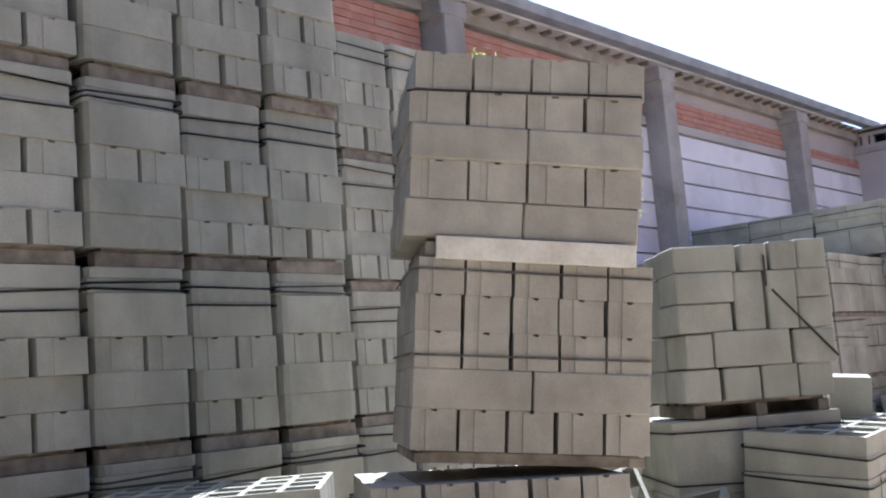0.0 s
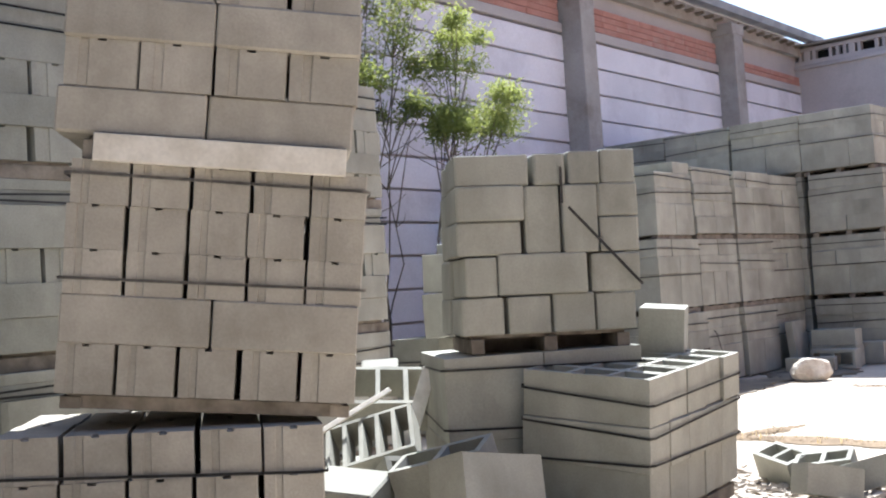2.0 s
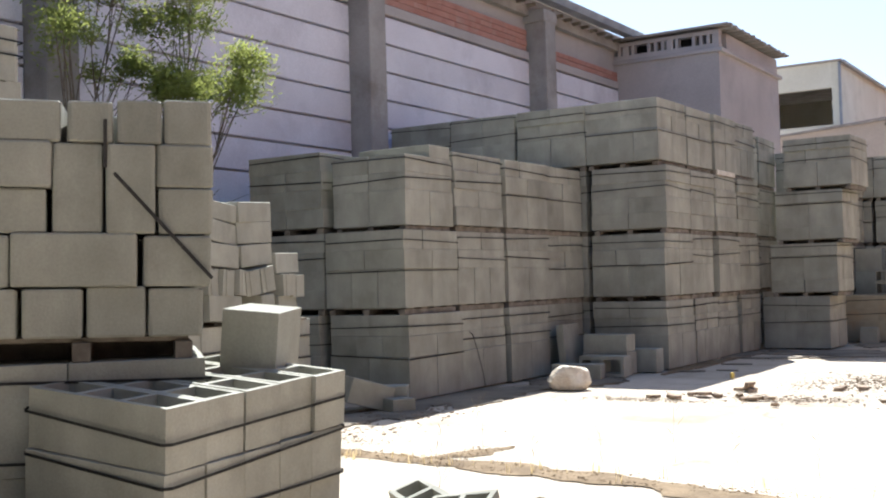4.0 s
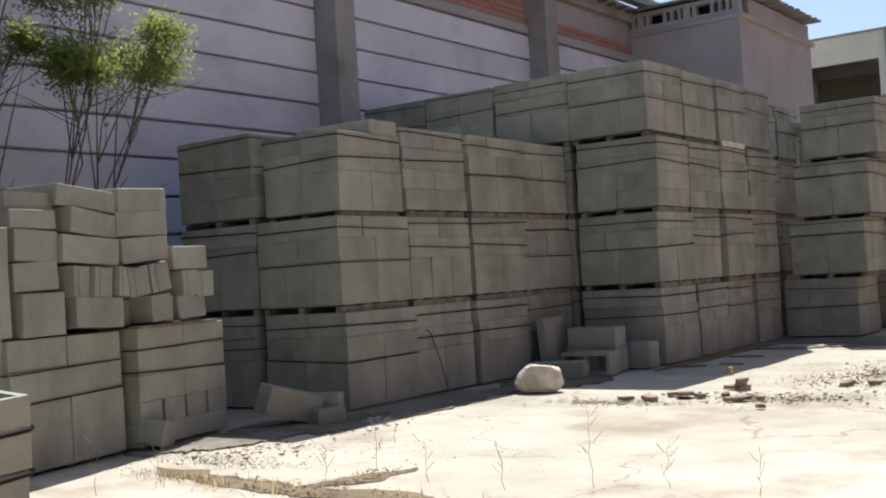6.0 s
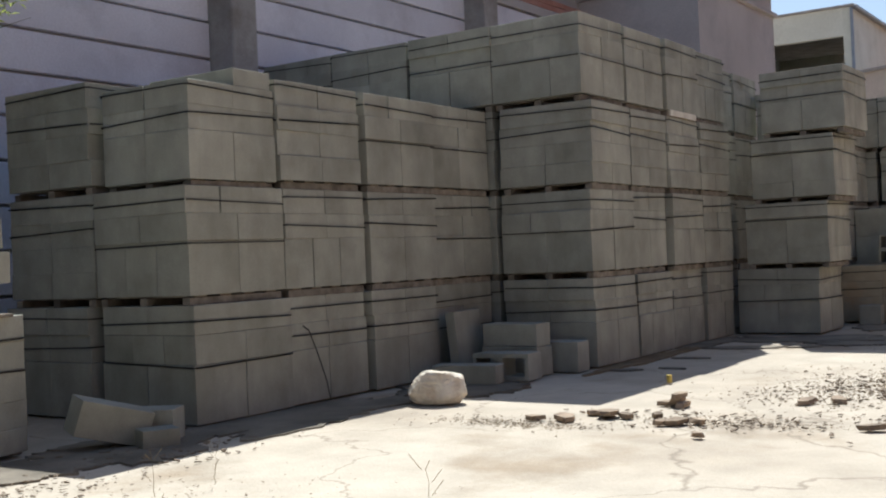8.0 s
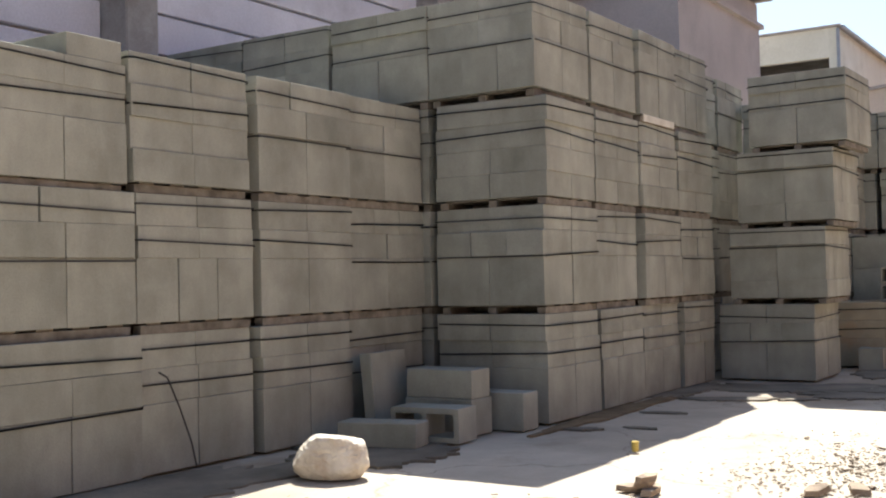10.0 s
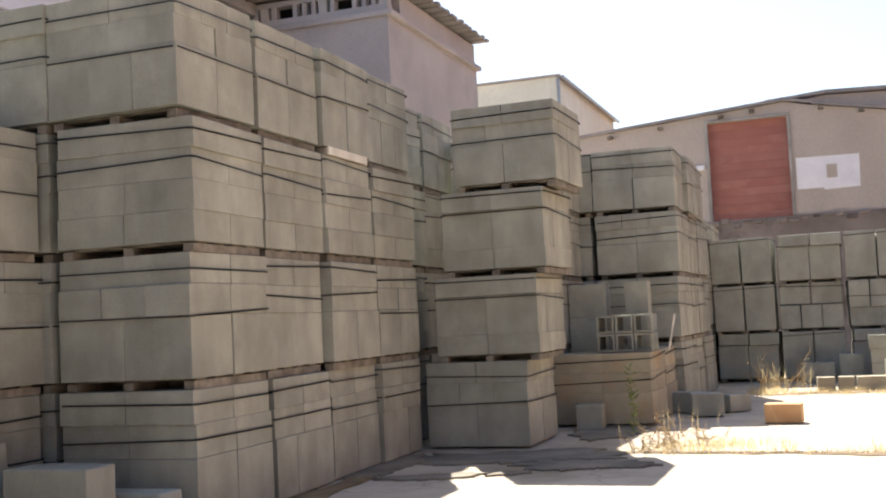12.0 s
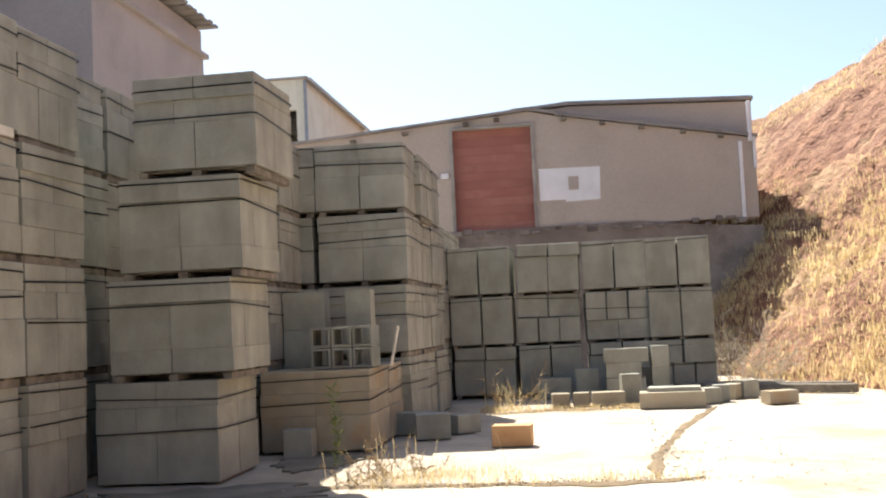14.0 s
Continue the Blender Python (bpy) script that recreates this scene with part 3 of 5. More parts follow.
def column(x, y, tiers, tier=0.9, wide=1.05, z0=0.0, turn=0.0, drift=(0.0, 0.0), group="stacked block pallets", jitter=0.028):
    """Loaded pallets one on another, each a little out of line."""
    for k in range(tiers):
        put(RND.choice((SETS if k or z0 or (tier, wide) not in BASE else BASE)[tier, wide]), x + drift[0] * k + RND.uniform(-jitter, jitter), y + drift[1] * k + RND.uniform(-jitter, jitter), z0 + tier * k,
            turn + RND.choice((0, 180)) + RND.uniform(-1.8, 1.8), group=group)


# first row: three high, two deep
for i, y in enumerate((12.68, 13.77, 14.88, 15.93)):
    column(-4.98 - 0.01 * i, y, 2 if i == 0 else 3)
    column(-6.10, y, 3)
put(SETS[0.8, 0.95][0], -4.97, 12.70, 1.8, 1.2)
tagged(place("concrete_block", block_mesh(0.95, 0.42, 0.14), None, pose(-4.98, 12.95, 2.6, 0, 0, 1)), "flat grey block on the corner stack", "block", "single blocks")
# second row: four high
for i, y in enumerate((16.95, 17.96, 18.98, 20.0)):
    column(-3.82, y, 4, wide=1.06)
    if i < 2:
        for x in (-4.93, -6.05, -7.15):
            column(x, y, 4, wide=1.06)
for y in (21.1, 22.2):
    column(-4.15, y, 4)
# leaning pair
column(-2.74, 21.12, 4, tier=0.84, z0=0.0, drift=(0.135, -0.01), jitter=0.015)
# long low row with the tall stacks on it
for i, y in enumerate((23.0, 24.05)):
    put(LOW, -1.88, y, 0.0, RND.uniform(-1, 1), group="low row of pallets")
    column(-2.98, y, 4, tier=0.84)
column(-2.84, 24.95, 4, tier=0.84)
for y in (24.95, 26.0, 27.05):
    column(-1.72, y, 4, tier=0.84)
for y in (28.6, 29.7, 30.8):
    column(-1.85, y, 3, tier=0.9)
# row across the end of the yard
END = [loaded_pallet("block_pallet", pose(0, 0, 0), 0.97, 0.95, pat, 40 + i, "slack pallet of dusty grey blocks in the end row", "end row of pallets", lift=0.05, worn=0.008, slip=0.022, straps=straps)
       for i, (pat, straps) in enumerate((([(2, 2, 0.74, 0.022, G)], (0.93,)), ([(2, 2, 0.54, 0.016, G), (2, 2, 0.20, 0.020, G)], (0.75,)), ([(3, 2, 0.38, 0.014, G), (2, 2, 0.36, 0.026, G)], (0.9, 0.5)), ([(2, 2, 0.30, G, G), (3, 2, 0.44, 0.018, G)], (0.62,))))]
for i, (x, picks) in enumerate(((-0.78, (1, 0, 0)), (0.26, (0, 2, 1)), (1.30, (1, 3, 0)), (2.27, (2, 0, 0)))):
    for k, pick in enumerate(picks):
        put(END[pick], x + RND.uniform(-0.03, 0.03), 29.55 + RND.uniform(-0.04, 0.06), 0.79 * k, RND.choice((0, 180)) + RND.uniform(-2.5, 2.5), group="end row of pallets")
# ---- narrow tall stacks beside the start of the walk ----
NARROW = []
for i, pat in enumerate(([(5, 2, 0.18, G, 0.030), (5, 1, 0.19, G, G), (5, 2, 0.18, G, 0.034), (5, 1, 0.20, G, G), (5, 1, 0.11, G, G), (5, 1, 0.07, G, G)],
                         [(5, 2, 0.19, G, 0.010), (5, 1, 0.18, G, G), (5, 2, 0.19, G, 0.028), (5, 1, 0.25, G, G), (5, 1, 0.12, G, G)],
                         [(5, 1, 0.185, G, G), (5, 1, 0.185, G, G), (5, 2, 0.185, G, 0.006), (5, 1, 0.235, G, G), (5, 1, 0.08, G, G), (5, 1, 0.06, G, G)],
                         [(5, 2, 0.185, G, 0.032), (5, 1, 0.175, G, G), (5, 2, 0.185, G, 0.008), (5, 1, 0.20, G, G), (5, 1, 0.185, G, G)])):
    NARROW.append(loaded_pallet("narrow_block_pallet", pose(0, 0, 0), 1.0, 0.597, pat, 60 + i, "narrow strapped pallet of grey concrete blocks, stacked", "narrow block stacks", straps=((0.925, 0.80), (0.87, 0.74), (0.925, 0.845), (0.90, 0.79))[i], worn=0.003, slip=0.014, corner=0.05))
for i in range(6):
    y = 3.97 - i * 0.635
    for k in range(4):
        put(RND.choice(NARROW), -4.12 + RND.uniform(-0.03, 0.03), y + RND.uniform(-0.012, 0.012), 1.03 * k, RND.uniform(-1.5, 1.5), group="narrow block stacks")
for i, y in enumerate((4.75, 5.39, 6.03, 6.67, 7.31)):
    for k in range(4 if i < 4 else 3):
        put(RND.choice(NARROW), -4.98, y, 1.03 * k, RND.uniform(-1.5, 1.5), group="narrow block stacks")

# patterns that no stack took are cleared away
for spare in [t for group in (*SETS.values(), *BASE.values(), END, NARROW) for t in group if t.name not in USED]:
    for ob in (*spare.children_recursive, spare):
        bpy.data.objects.remove(ob)

# ---- the tower of three pallets ----
TOWER = pose(-2.09, 3.97, 0, 0, 0, 48.7) @ pose(-0.20, 0, 0.03, 0, 6.6, 0)
tw = 1.18
GREY_STRAP = mat("dusty_grey_strap", (0.15, 0.135, 0.115), (0.24, 0.22, 0.19), 20, rough=0.7, bump=0.0)
loaded_pallet("block_pallet", pose(-2.09, 3.97, 0, 0, 0, 48.7) @ pose(-0.29, -0.10, 0, 0, 2.2, 2), 1.25, 1.0, [(5, 2, 0.19, 0.012, G), (5, 2, 0.36, 0.010, G), (5, 2, 0.18, 0.012, G)], 81, "dusty pallet of concrete blocks under a tower", "tower of pallets", straps=(0.80,), worn=0.008, ribbed=True, material=CONCRETE_DUSTY)
loaded_pallet("block_pallet", TOWER @ pose(0.03, 0, 0.856), tw, 1.0, [(5, 2, 0.198, 0.012, G), (2, 5, 0.195, 0.02, G), (5, 2, 0.178, 0.009, G), (5, 2, 0.178, 0.009, G), (5, 2, 0.178, 0.009, G)], 82, "pallet of upright grey concrete blocks in a tower", "tower of pallets", straps=(0.93, 0.50), worn=0.006, slip=0.004, board=True, lift=0.06, ribbed=True, material=CONCRETE_DUSTY, strap_material=GREY_STRAP, strap_label="dusty grey strap")
loaded_pallet("block_pallet", TOWER @ pose(-0.03, 0, 1.846), tw, 1.0, [(2, 5, 0.19, 0.006, G), (4, 2, 0.195, 0.008, G), (2, 5, 0.18, 0.004, G), (4, 2, 0.175, 0.008, G), (4, 2, 0.19, 0.008, G)], 83, "pallet of grey concrete blocks with a bare pale board", "tower of pallets", straps=(0.79,), plank=True, worn=0.009, ribbed=True, material=CONCRETE_DUSTY)

# ---- loose stack and the hollow blocks ----
LOOSE = pose(-2.0, 6.07, 0, 0, 0, 48.3)
loaded_pallet("block_pallet", LOOSE, 1.1, 1.0, [(2, 2, 0.40, 0.01, G), (2, 2, 0.45, 0.01, G)], 91, "grey block pallet under a loose stack", "loose stacks", straps=(0.9, 0.55))


def pile(name, m, items, label, category="block stack", group="loose stacks", tilt=0.0):
    """Loose blocks laid by hand: (x, y, z, length, depth, height, turn), each centred on x, y with its base at z."""
    top = thing(name, m, label, category, group)
    for x, y, z, sx, sy, sz, turn in items:
        place("block", block_mesh(sx, sy, sz, worn=0.008, corner=0.02), top, pose(x, y, z, random.uniform(-tilt, tilt), random.uniform(-tilt, tilt), turn + random.uniform(-tilt, tilt) * 2))
    return top


loose = pile("loose_block_stack", LOOSE @ pose(0.05, -0.12, 0.95, 0, 1.2, 0) @ Matrix.Diagonal((0.9, 0.75, 1, 1)), [
    (-0.41, -0.24, 0.10, 0.26, 0.48, 0.20, 0), (-0.13, -0.26, 0.10, 0.26, 0.48, 0.20, 1), (0.15, -0.25, 0.10, 0.26, 0.48, 0.21, 0), (0.42, -0.24, 0.10, 0.25, 0.48, 0.20, -1),
    (-0.28, 0.25, 0.10, 0.54, 0.46, 0.20, 0), (0.28, 0.25, 0.10, 0.54, 0.46, 0.20, 0),
    (-0.42, -0.26, 0.31, 0.20, 0.46, 0.21, 2), (-0.03, -0.28, 0.31, 0.55, 0.46, 0.22, -1), (0.42, -0.26, 0.31, 0.31, 0.46, 0.21, 1), (0.0, 0.24, 0.30, 1.08, 0.46, 0.22, 0),
    (-0.36, -0.25, 0.53, 0.40, 0.48, 0.18, 1), (-0.34, -0.27, 0.715, 0.42, 0.48, 0.19, -1), (-0.02, -0.26, 0.53, 0.22, 0.46, 0.37, 0), (0.21, -0.28, 0.53, 0.22, 0.46, 0.37, 1),
    (0.46, -0.25, 0.53, 0.25, 0.46, 0.19, 0), (0.45, -0.25, 0.725, 0.26, 0.46, 0.18, 2), (0.0, 0.24, 0.53, 1.06, 0.44, 0.37, 0),
    (-0.32, -0.25, 0.905, 0.46, 0.48, 0.17, -1), (0.03, -0.27, 0.905, 0.20, 0.46, 0.17, 1), (0.25, -0.27, 0.905, 0.20, 0.46, 0.18, 0), (0.47, -0.22, 0.905, 0.22, 0.50, 0.19, 0), (0.0, 0.24, 0.905, 1.04, 0.42, 0.17, 0),
], "loose stack of grey concrete blocks with a slack strap")
pallet(loose, 1.0, 0.96, random.Random(4))
bm = bmesh.new()
add_box(bm, (0.36, -0.512, 0.56), (0.62, 0.006, 0.016), ry=0.78)
add_box(bm, (0.10, -0.512, 0.90), (0.016, 0.006, 0.20))
part("strap", bm, STRAP, loose, "slack black strap hanging loose")

# pallet of hollow blocks, cells open upwards
HO = pose(-1.38, 6.16, 0.05, 2.5, 5, 3)
hollow = loaded_pallet("hollow_block_pallet", HO, 0.74, 1.10, [(1, 5, 0.25, G, 0.006), (1, 5, 0.225, G, 0.006)], 97, "pallet of hollow grey blocks with open sunlit cells", "hollow block pallets", straps=(0.97, 0.55, 1.30))
for i in range(5):
    place("hollow_block", hollow_mesh(0.73, 0.214, 0.24, 3, 0.026), hollow, pose(random.uniform(-0.012, 0.012), -0.440 + 0.220 * i, 0.577 + random.uniform(0, 0.004), 0, 0, random.uniform(-0.8, 0.8)))
hollow2 = loaded_pallet("hollow_block_pallet", pose(-2.70, 2.42, 0, 0, 0, 44), 1.05, 0.95, [(2, 2, 0.30, 0.01, 0.01), (2, 2, 0.30, 0.01, 0.01)], 98, "pallet of hollow grey blocks with open cells", "hollow block pallets", straps=(0.97,))
for i in range(4):
    for j in range(2):
        place("hollow_block", hollow_mesh(0.515, 0.225, 0.21, 3, 0.025), hollow2, pose(-0.262 + 0.524 * j, -0.35 + 0.235 * i, 0.702, 0, 0, random.uniform(-1, 1)))

# single pale block on the hollow ones
def single(name, mesh, m, label, category="block", group="single blocks"):
    return tagged(place(name, mesh, None, m), label, category, group)


single("concrete_block", block_mesh(0.26, 0.36, 0.28), pose(-1.40, 6.62, 0.862, 2.5, 6, 24), "pale block with a sunlit top resting on hollow blocks")

# broken blocks and boards heaped between the tower and the hollow blocks
heap = [(-2.70, 5.50, 0.0, 0, 0, 30), (-3.05, 5.80, 0.0, 0, 0, -20), (-2.95, 5.25, 0.0, 0, 0, 60), (-1.42, 4.92, 0.0, 0, 0, 15), (-1.75, 5.08, 0.0, 0, 0, 70), (-3.3, 6.15, 0.0, 0, 0, 10)]
for x, y, z, rx, ry, rz in heap:
    single("concrete_block", block_mesh(0.50, 0.25, 0.24, worn=0.01), pose(x, y, z, rx, ry, rz), "dusty grey block in a heap", group="heap of blocks")
HB = hollow_mesh(0.55, 0.36, 0.22, 3, 0.028)
HS = hollow_mesh(0.50, 0.25, 0.24, 2, 0.03)
HC = hollow_mesh(0.50, 0.40, 0.16, 5, 0.022)
single("hollow_block", HC, pose(-2.444, 5.25, 0.413, 30, -14, 36), "sunlit broken hollow block with narrow cells on a heap", group="heap of blocks")
single("hollow_block", HB, pose(-2.94, 5.9, 0.583, 34, 4, 44), "sunlit hollow block tilted on a heap of blocks", group="heap of blocks")
single("hollow_block", HS, pose(-1.42, 4.92, 0.275, -14, 10, 80), "broken hollow block tilted on a heap of blocks", group="heap of blocks")
single("hollow_block", HS, pose(-1.78, 5.10, 0.275, 12, -12, 20), "broken hollow block tilted on a heap of blocks", group="heap of blocks")
single("hollow_block", HS, pose(-2.20, 5.25, 0.20, 52, 8, 70), "broken hollow block fallen on its side in a heap", group="heap of blocks")
single("concrete_block", block_mesh(0.36, 0.28, 0.22, worn=0.01), pose(-2.164, 4.75, 0.196, 16, 6, 20), "white dusty block lying on a heap", group="heap of blocks")
single("concrete_block", block_mesh(0.24, 0.20, 0.10, worn=0.01), pose(-3.207, 6.1, 0.769, 26, 0, 40), "pale broken piece of block on a heap", group="heap of blocks")


def beam(a, b, wide, thick):
    """A bar from a to b."""
    a, b = Vector(a), Vector(b)
    d = b - a
    side = d.cross(Vector((0.62, -0.64, 0.45))).normalized()
    up = side.cross(d).normalized()
    m = Matrix((d.normalized(), side, up)).transposed().to_4x4()
    m.translation = (a + b) / 2
    bm = boxes(((0, 0, 0), (d.length, wide, thick)), bevel=0.003)
    return bm, m


for a, b, wide, thick, text in (((-2.502, 5.8, 0.863), (-2.454, 5.45, 0.364), 0.085, 0.03, "sunlit pale board leaning on a heap of blocks"), ((-2.627, 4.95, 0.574), (-2.562, 5.5, 0.767), 0.03, 0.02, "thin sunlit board leaning on a heap of blocks")):
    bm, m = beam(a, b, wide, thick)
    tagged(part("board", bm, WOOD_PALE, None, m=m), text, "board", "boards on the heap")
for i, (x, y, t) in enumerate(((-0.75, 7.35, 10), (-0.62, 6.95, 50), (-1.05, 7.45, -30), (-0.45, 7.30, 25))):
    single("hollow_block", hollow_mesh(0.34, 0.19, 0.17, 2, 0.028), pose(x, y, 0.02, (14, -9, 18, -12)[i], (-8, 12, 6, -14)[i], t), "small hollow block lying on the yard", group="blocks on the yard")

# ---- tumbled stack at the corner of the first row ----
DFRAME = pose(-4.74, 10.97, 0, 0, 0, 102.7)
loaded_pallet("block_pallet", DFRAME @ pose(-0.55, 0.52, 0), 1.10, 1.0, [(1, 2, 0.16, G, G), (4, 2, 0.18, 0.032, G), (2, 2, 0.20, 0.004, G), (2, 2, 0.19, G, G), (2, 2, 0.17, 0.004, G)], 101, "leaning pallet of grey blocks with open slots", "loose stacks", straps=(0.815, 0.60), lift=0.02)
loaded_pallet("block_pallet", DFRAME @ pose(-1.72, 0.62, 0), 1.10, 1.0, [(2, 2, 0.47, G, G), (3, 2, 0.21, G, G), (2, 2, 0.21, G, G)], 102, "leaning pallet of grey blocks", "loose stacks", straps=(0.76, 0.53), lift=0.02)
tumbled = thing("tumbled_block_stack", DFRAME @ pose(0, 0, 0.925), "tumbled stack of loose grey concrete blocks", "block stack", "loose stacks")
rnd = random.Random(14)
# x, y, z, length, depth, height, turn, lean along the face, grooved
for x, y, z, sx, sy, sz, turn, lean, grooved in (
        (-0.36, 0.30, 0.03, 0.40, 0.5, 0.19, 4, -2, 0), (-0.61, 0.30, 0.02, 0.10, 0.45, 0.21, -3, 0, 1), (-0.42, 0.26, 0.225, 0.22, 0.5, 0.20, 2, -2, 1), (-0.19, 0.27, 0.215, 0.22, 0.5, 0.205, -3, -1, 1), (-0.34, 0.30, 0.43, 0.48, 0.48, 0.19, 3, -1, 0),
        (-0.80, 0.26, 0.03, 0.26, 0.5, 0.21, 5, -3, 0), (-1.02, 0.40, 0.02, 0.14, 0.4, 0.20, 5, 0, 0), (-0.99, 0.27, 0.24, 0.215, 0.5, 0.22, -6, -8, 1), (-0.765, 0.25, 0.265, 0.215, 0.5, 0.22, -4, -9, 1),
        (-0.88, 0.32, 0.505, 0.58, 0.5, 0.19, 3, -4, 0), (-0.87, 0.33, 0.70, 0.57, 0.5, 0.19, -2, -3, 0), (-0.88, 0.33, 0.895, 0.60, 0.5, 0.18, 2, -3, 0),
        (-1.42, 0.30, 0.02, 0.46, 0.5, 0.22, -4, 3, 0), (-1.62, 0.32, 0.25, 0.20, 0.5, 0.22, 6, 3, 1), (-1.41, 0.30, 0.25, 0.20, 0.5, 0.22, 2, 4, 1), (-1.215, 0.28, 0.24, 0.18, 0.5, 0.22, 8, 6, 1),
        (-1.46, 0.33, 0.485, 0.56, 0.5, 0.20, -3, 4, 0), (-1.43, 0.34, 0.70, 0.54, 0.5, 0.18, 4, 6, 0), (-1.46, 0.35, 0.895, 0.58, 0.5, 0.15, -3, 5, 0),
        (-0.36, 0.76, 0.0, 0.60, 0.38, 0.58, 0, 0, 0), (-0.50, 0.76, 0.58, 0.22, 0.38, 0.24, 2, 0, 0), (-0.50, 0.76, 0.825, 0.24, 0.38, 0.23, 4, 0, 0), (-1.1, 0.80, 0.0, 0.80, 0.40, 0.56, 0, 0, 0),
        (-1.94, 0.36, 0.0, 0.42, 0.5, 0.30, 3, 0, 0), (-1.95, 0.38, 0.305, 0.40, 0.5, 0.20, -2, -2, 0), (-1.96, 0.38, 0.51, 0.42, 0.5, 0.22, 2, 2, 0), (-1.96, 0.38, 0.735, 0.41, 0.5, 0.13, -2, 0, 0),
        (-2.36, 0.38, 0.0, 0.30, 0.5, 0.40, 3, 0, 0), (-2.35, 0.38, 0.40, 0.28, 0.5, 0.35, -3, 0, 0)):
    mesh = ribbed_mesh(sx, sy, sz) if grooved else block_mesh(sx, sy, sz, worn=0.006)
    place("block", mesh, tumbled, pose(x, y, z, rnd.uniform(-2, 2), lean, turn))
for y, z in ((0.03, 0.0), (0.42, 0.0)):
    part("deck_board", boxes(((-0.62, y, z), (1.0, 0.10, 0.022)), bevel=0.003), WOOD, tumbled)
single("concrete_block", block_mesh(0.26, 0.22, 0.20, worn=0.01), DFRAME @ pose(-0.98, 0.0, 0.02, 10, 10, 20), "broken grey block slipped out at the foot of a stack", group="fallen blocks")
single("hollow_block", hollow_mesh(0.44, 0.40, 0.13, 3, 0.03), DFRAME @ pose(-1.96, 0.38, 1.793, 0, 0, 0), "hollow block with sunlit rims on a tumbled stack")
single("concrete_block", block_mesh(0.50, 0.25, 0.24), pose(-4.42, 11.32, 0.06, 6, 16, 70), "fallen grey block lying tilted on the yard", group="fallen blocks")
single("concrete_block", block_mesh(0.30, 0.25, 0.22), pose(-4.30, 11.68, 0.0, 0, 0, 30), "broken grey block lying on the yard", group="fallen blocks")
single("concrete_block", block_mesh(0.25, 0.2, 0.12), pose(-4.10, 11.5, 0.0, 0, 0, 65), "broken grey block lying on the yard", group="fallen blocks")

# ---- boulder ----
bm = bmesh.new()
bmesh.ops.create_icosphere(bm, subdivisions=5, radius=1.0)
CUTS = [(Vector(n).normalized(), c) for n, c in (((0.2, 0.1, 1), 0.72), ((-0.3, -1, 0.2), 0.76), ((0.6, -0.8, 0.3), 0.80), ((1, 0.1, 0.1), 0.82), ((-1, -0.2, 0.5), 0.80), ((-0.5, 0.4, 0.9), 0.82), ((0.7, -0.2, 0.8), 0.86))]
for v in bm.verts:
    p = v.co.copy()
    d = 1 + 0.14 * noise.noise(p * 1.6) + 0.06 * noise.noise(p * 4)
    for n, c in CUTS:
        # broken faces
        over = p.dot(n) * d - c
        if over > 0:
            d -= over * 0.85
    d += 0.035 * noise.noise(p * 8) + 0.022 * noise.noise(p * 19)
    v.co = Vector((p.x * 0.255, p.y * 0.18, p.z * 0.170)) * d
    v.co.z = max(v.co.z + 0.122, 0.0)
tagged(place("boulder", bake(bm, "boulder", ROCK), None, pose(-3.42, 13.84, 0, 0, 0, 30)), "rough ochre boulder lying on the yard", "rock")

# ---- blocks left in the nook between the rows ----
for x, y, z, sx, sy, sz, t in ((-3.89, 15.00, 0, 0.62, 0.24, 0.18, 12), (-3.82, 15.78, 0, 0.62, 0.30, 0.28, 0), (-3.82, 15.78, 0.282, 0.60, 0.28, 0.22, 1), (-3.58, 16.14, 0, 0.60, 0.24, 0.30, 0), (-4.10, 16.14, 0, 0.40, 0.28, 0.46, 2)):
    single("concrete_block", block_mesh(sx, sy, sz, worn=0.006), pose(x, y, z, 0, 0, t), "spare grey block lying beside the pallets", group="blocks in the nook")
single("hollow_block", hollow_mesh(0.58, 0.25, 0.28, 2, 0.04), pose(-3.70, 15.38, 0.13, 90, 0, 4) @ pose(0, 0, -0.14), "grey hollow block lying on its side beside the pallets", group="blocks in the nook")
single("concrete_block", block_mesh(0.10, 0.52, 0.64, worn=0.006), pose(-4.28, 15.62, 0, 0, -5, 4), "grey slab leaning against the pallets", group="blocks in the nook")

# ---- on the low row ----
for i in range(3):
    for k in range(2):
        single("hollow_block", hollow_mesh(0.20, 0.20, 0.40, 1, 0.022), pose(-1.86 + 0.215 * i, 22.92, 0.80 + 0.11 + 0.212 * k, 90, 0, 0) @ pose(0, 0, -0.2), "square hollow block lying with its cell to the yard", group="square hollow blocks")
for i, (x, h) in enumerate(((-2.22, 0.42), (-2.22, 0.83), (-1.62, 0.42), (-1.62, 0.83))):
    single("concrete_block", block_mesh(0.46 if x < -2 else 0.28, 0.30, 0.405), pose(x, 23.62, 0.80 + h - 0.42, 0, 0, 2), "upright grey block on the low row", group="upright blocks")
tagged(part("board", boxes(((0, 0, 0), (0.02, 0.30, 0.40)), bevel=0.003), WOOD_PALE, None, m=pose(-1.14, 22.95, 1.01, 0, 12, 8)), "pale board leaning against hollow blocks", "board")

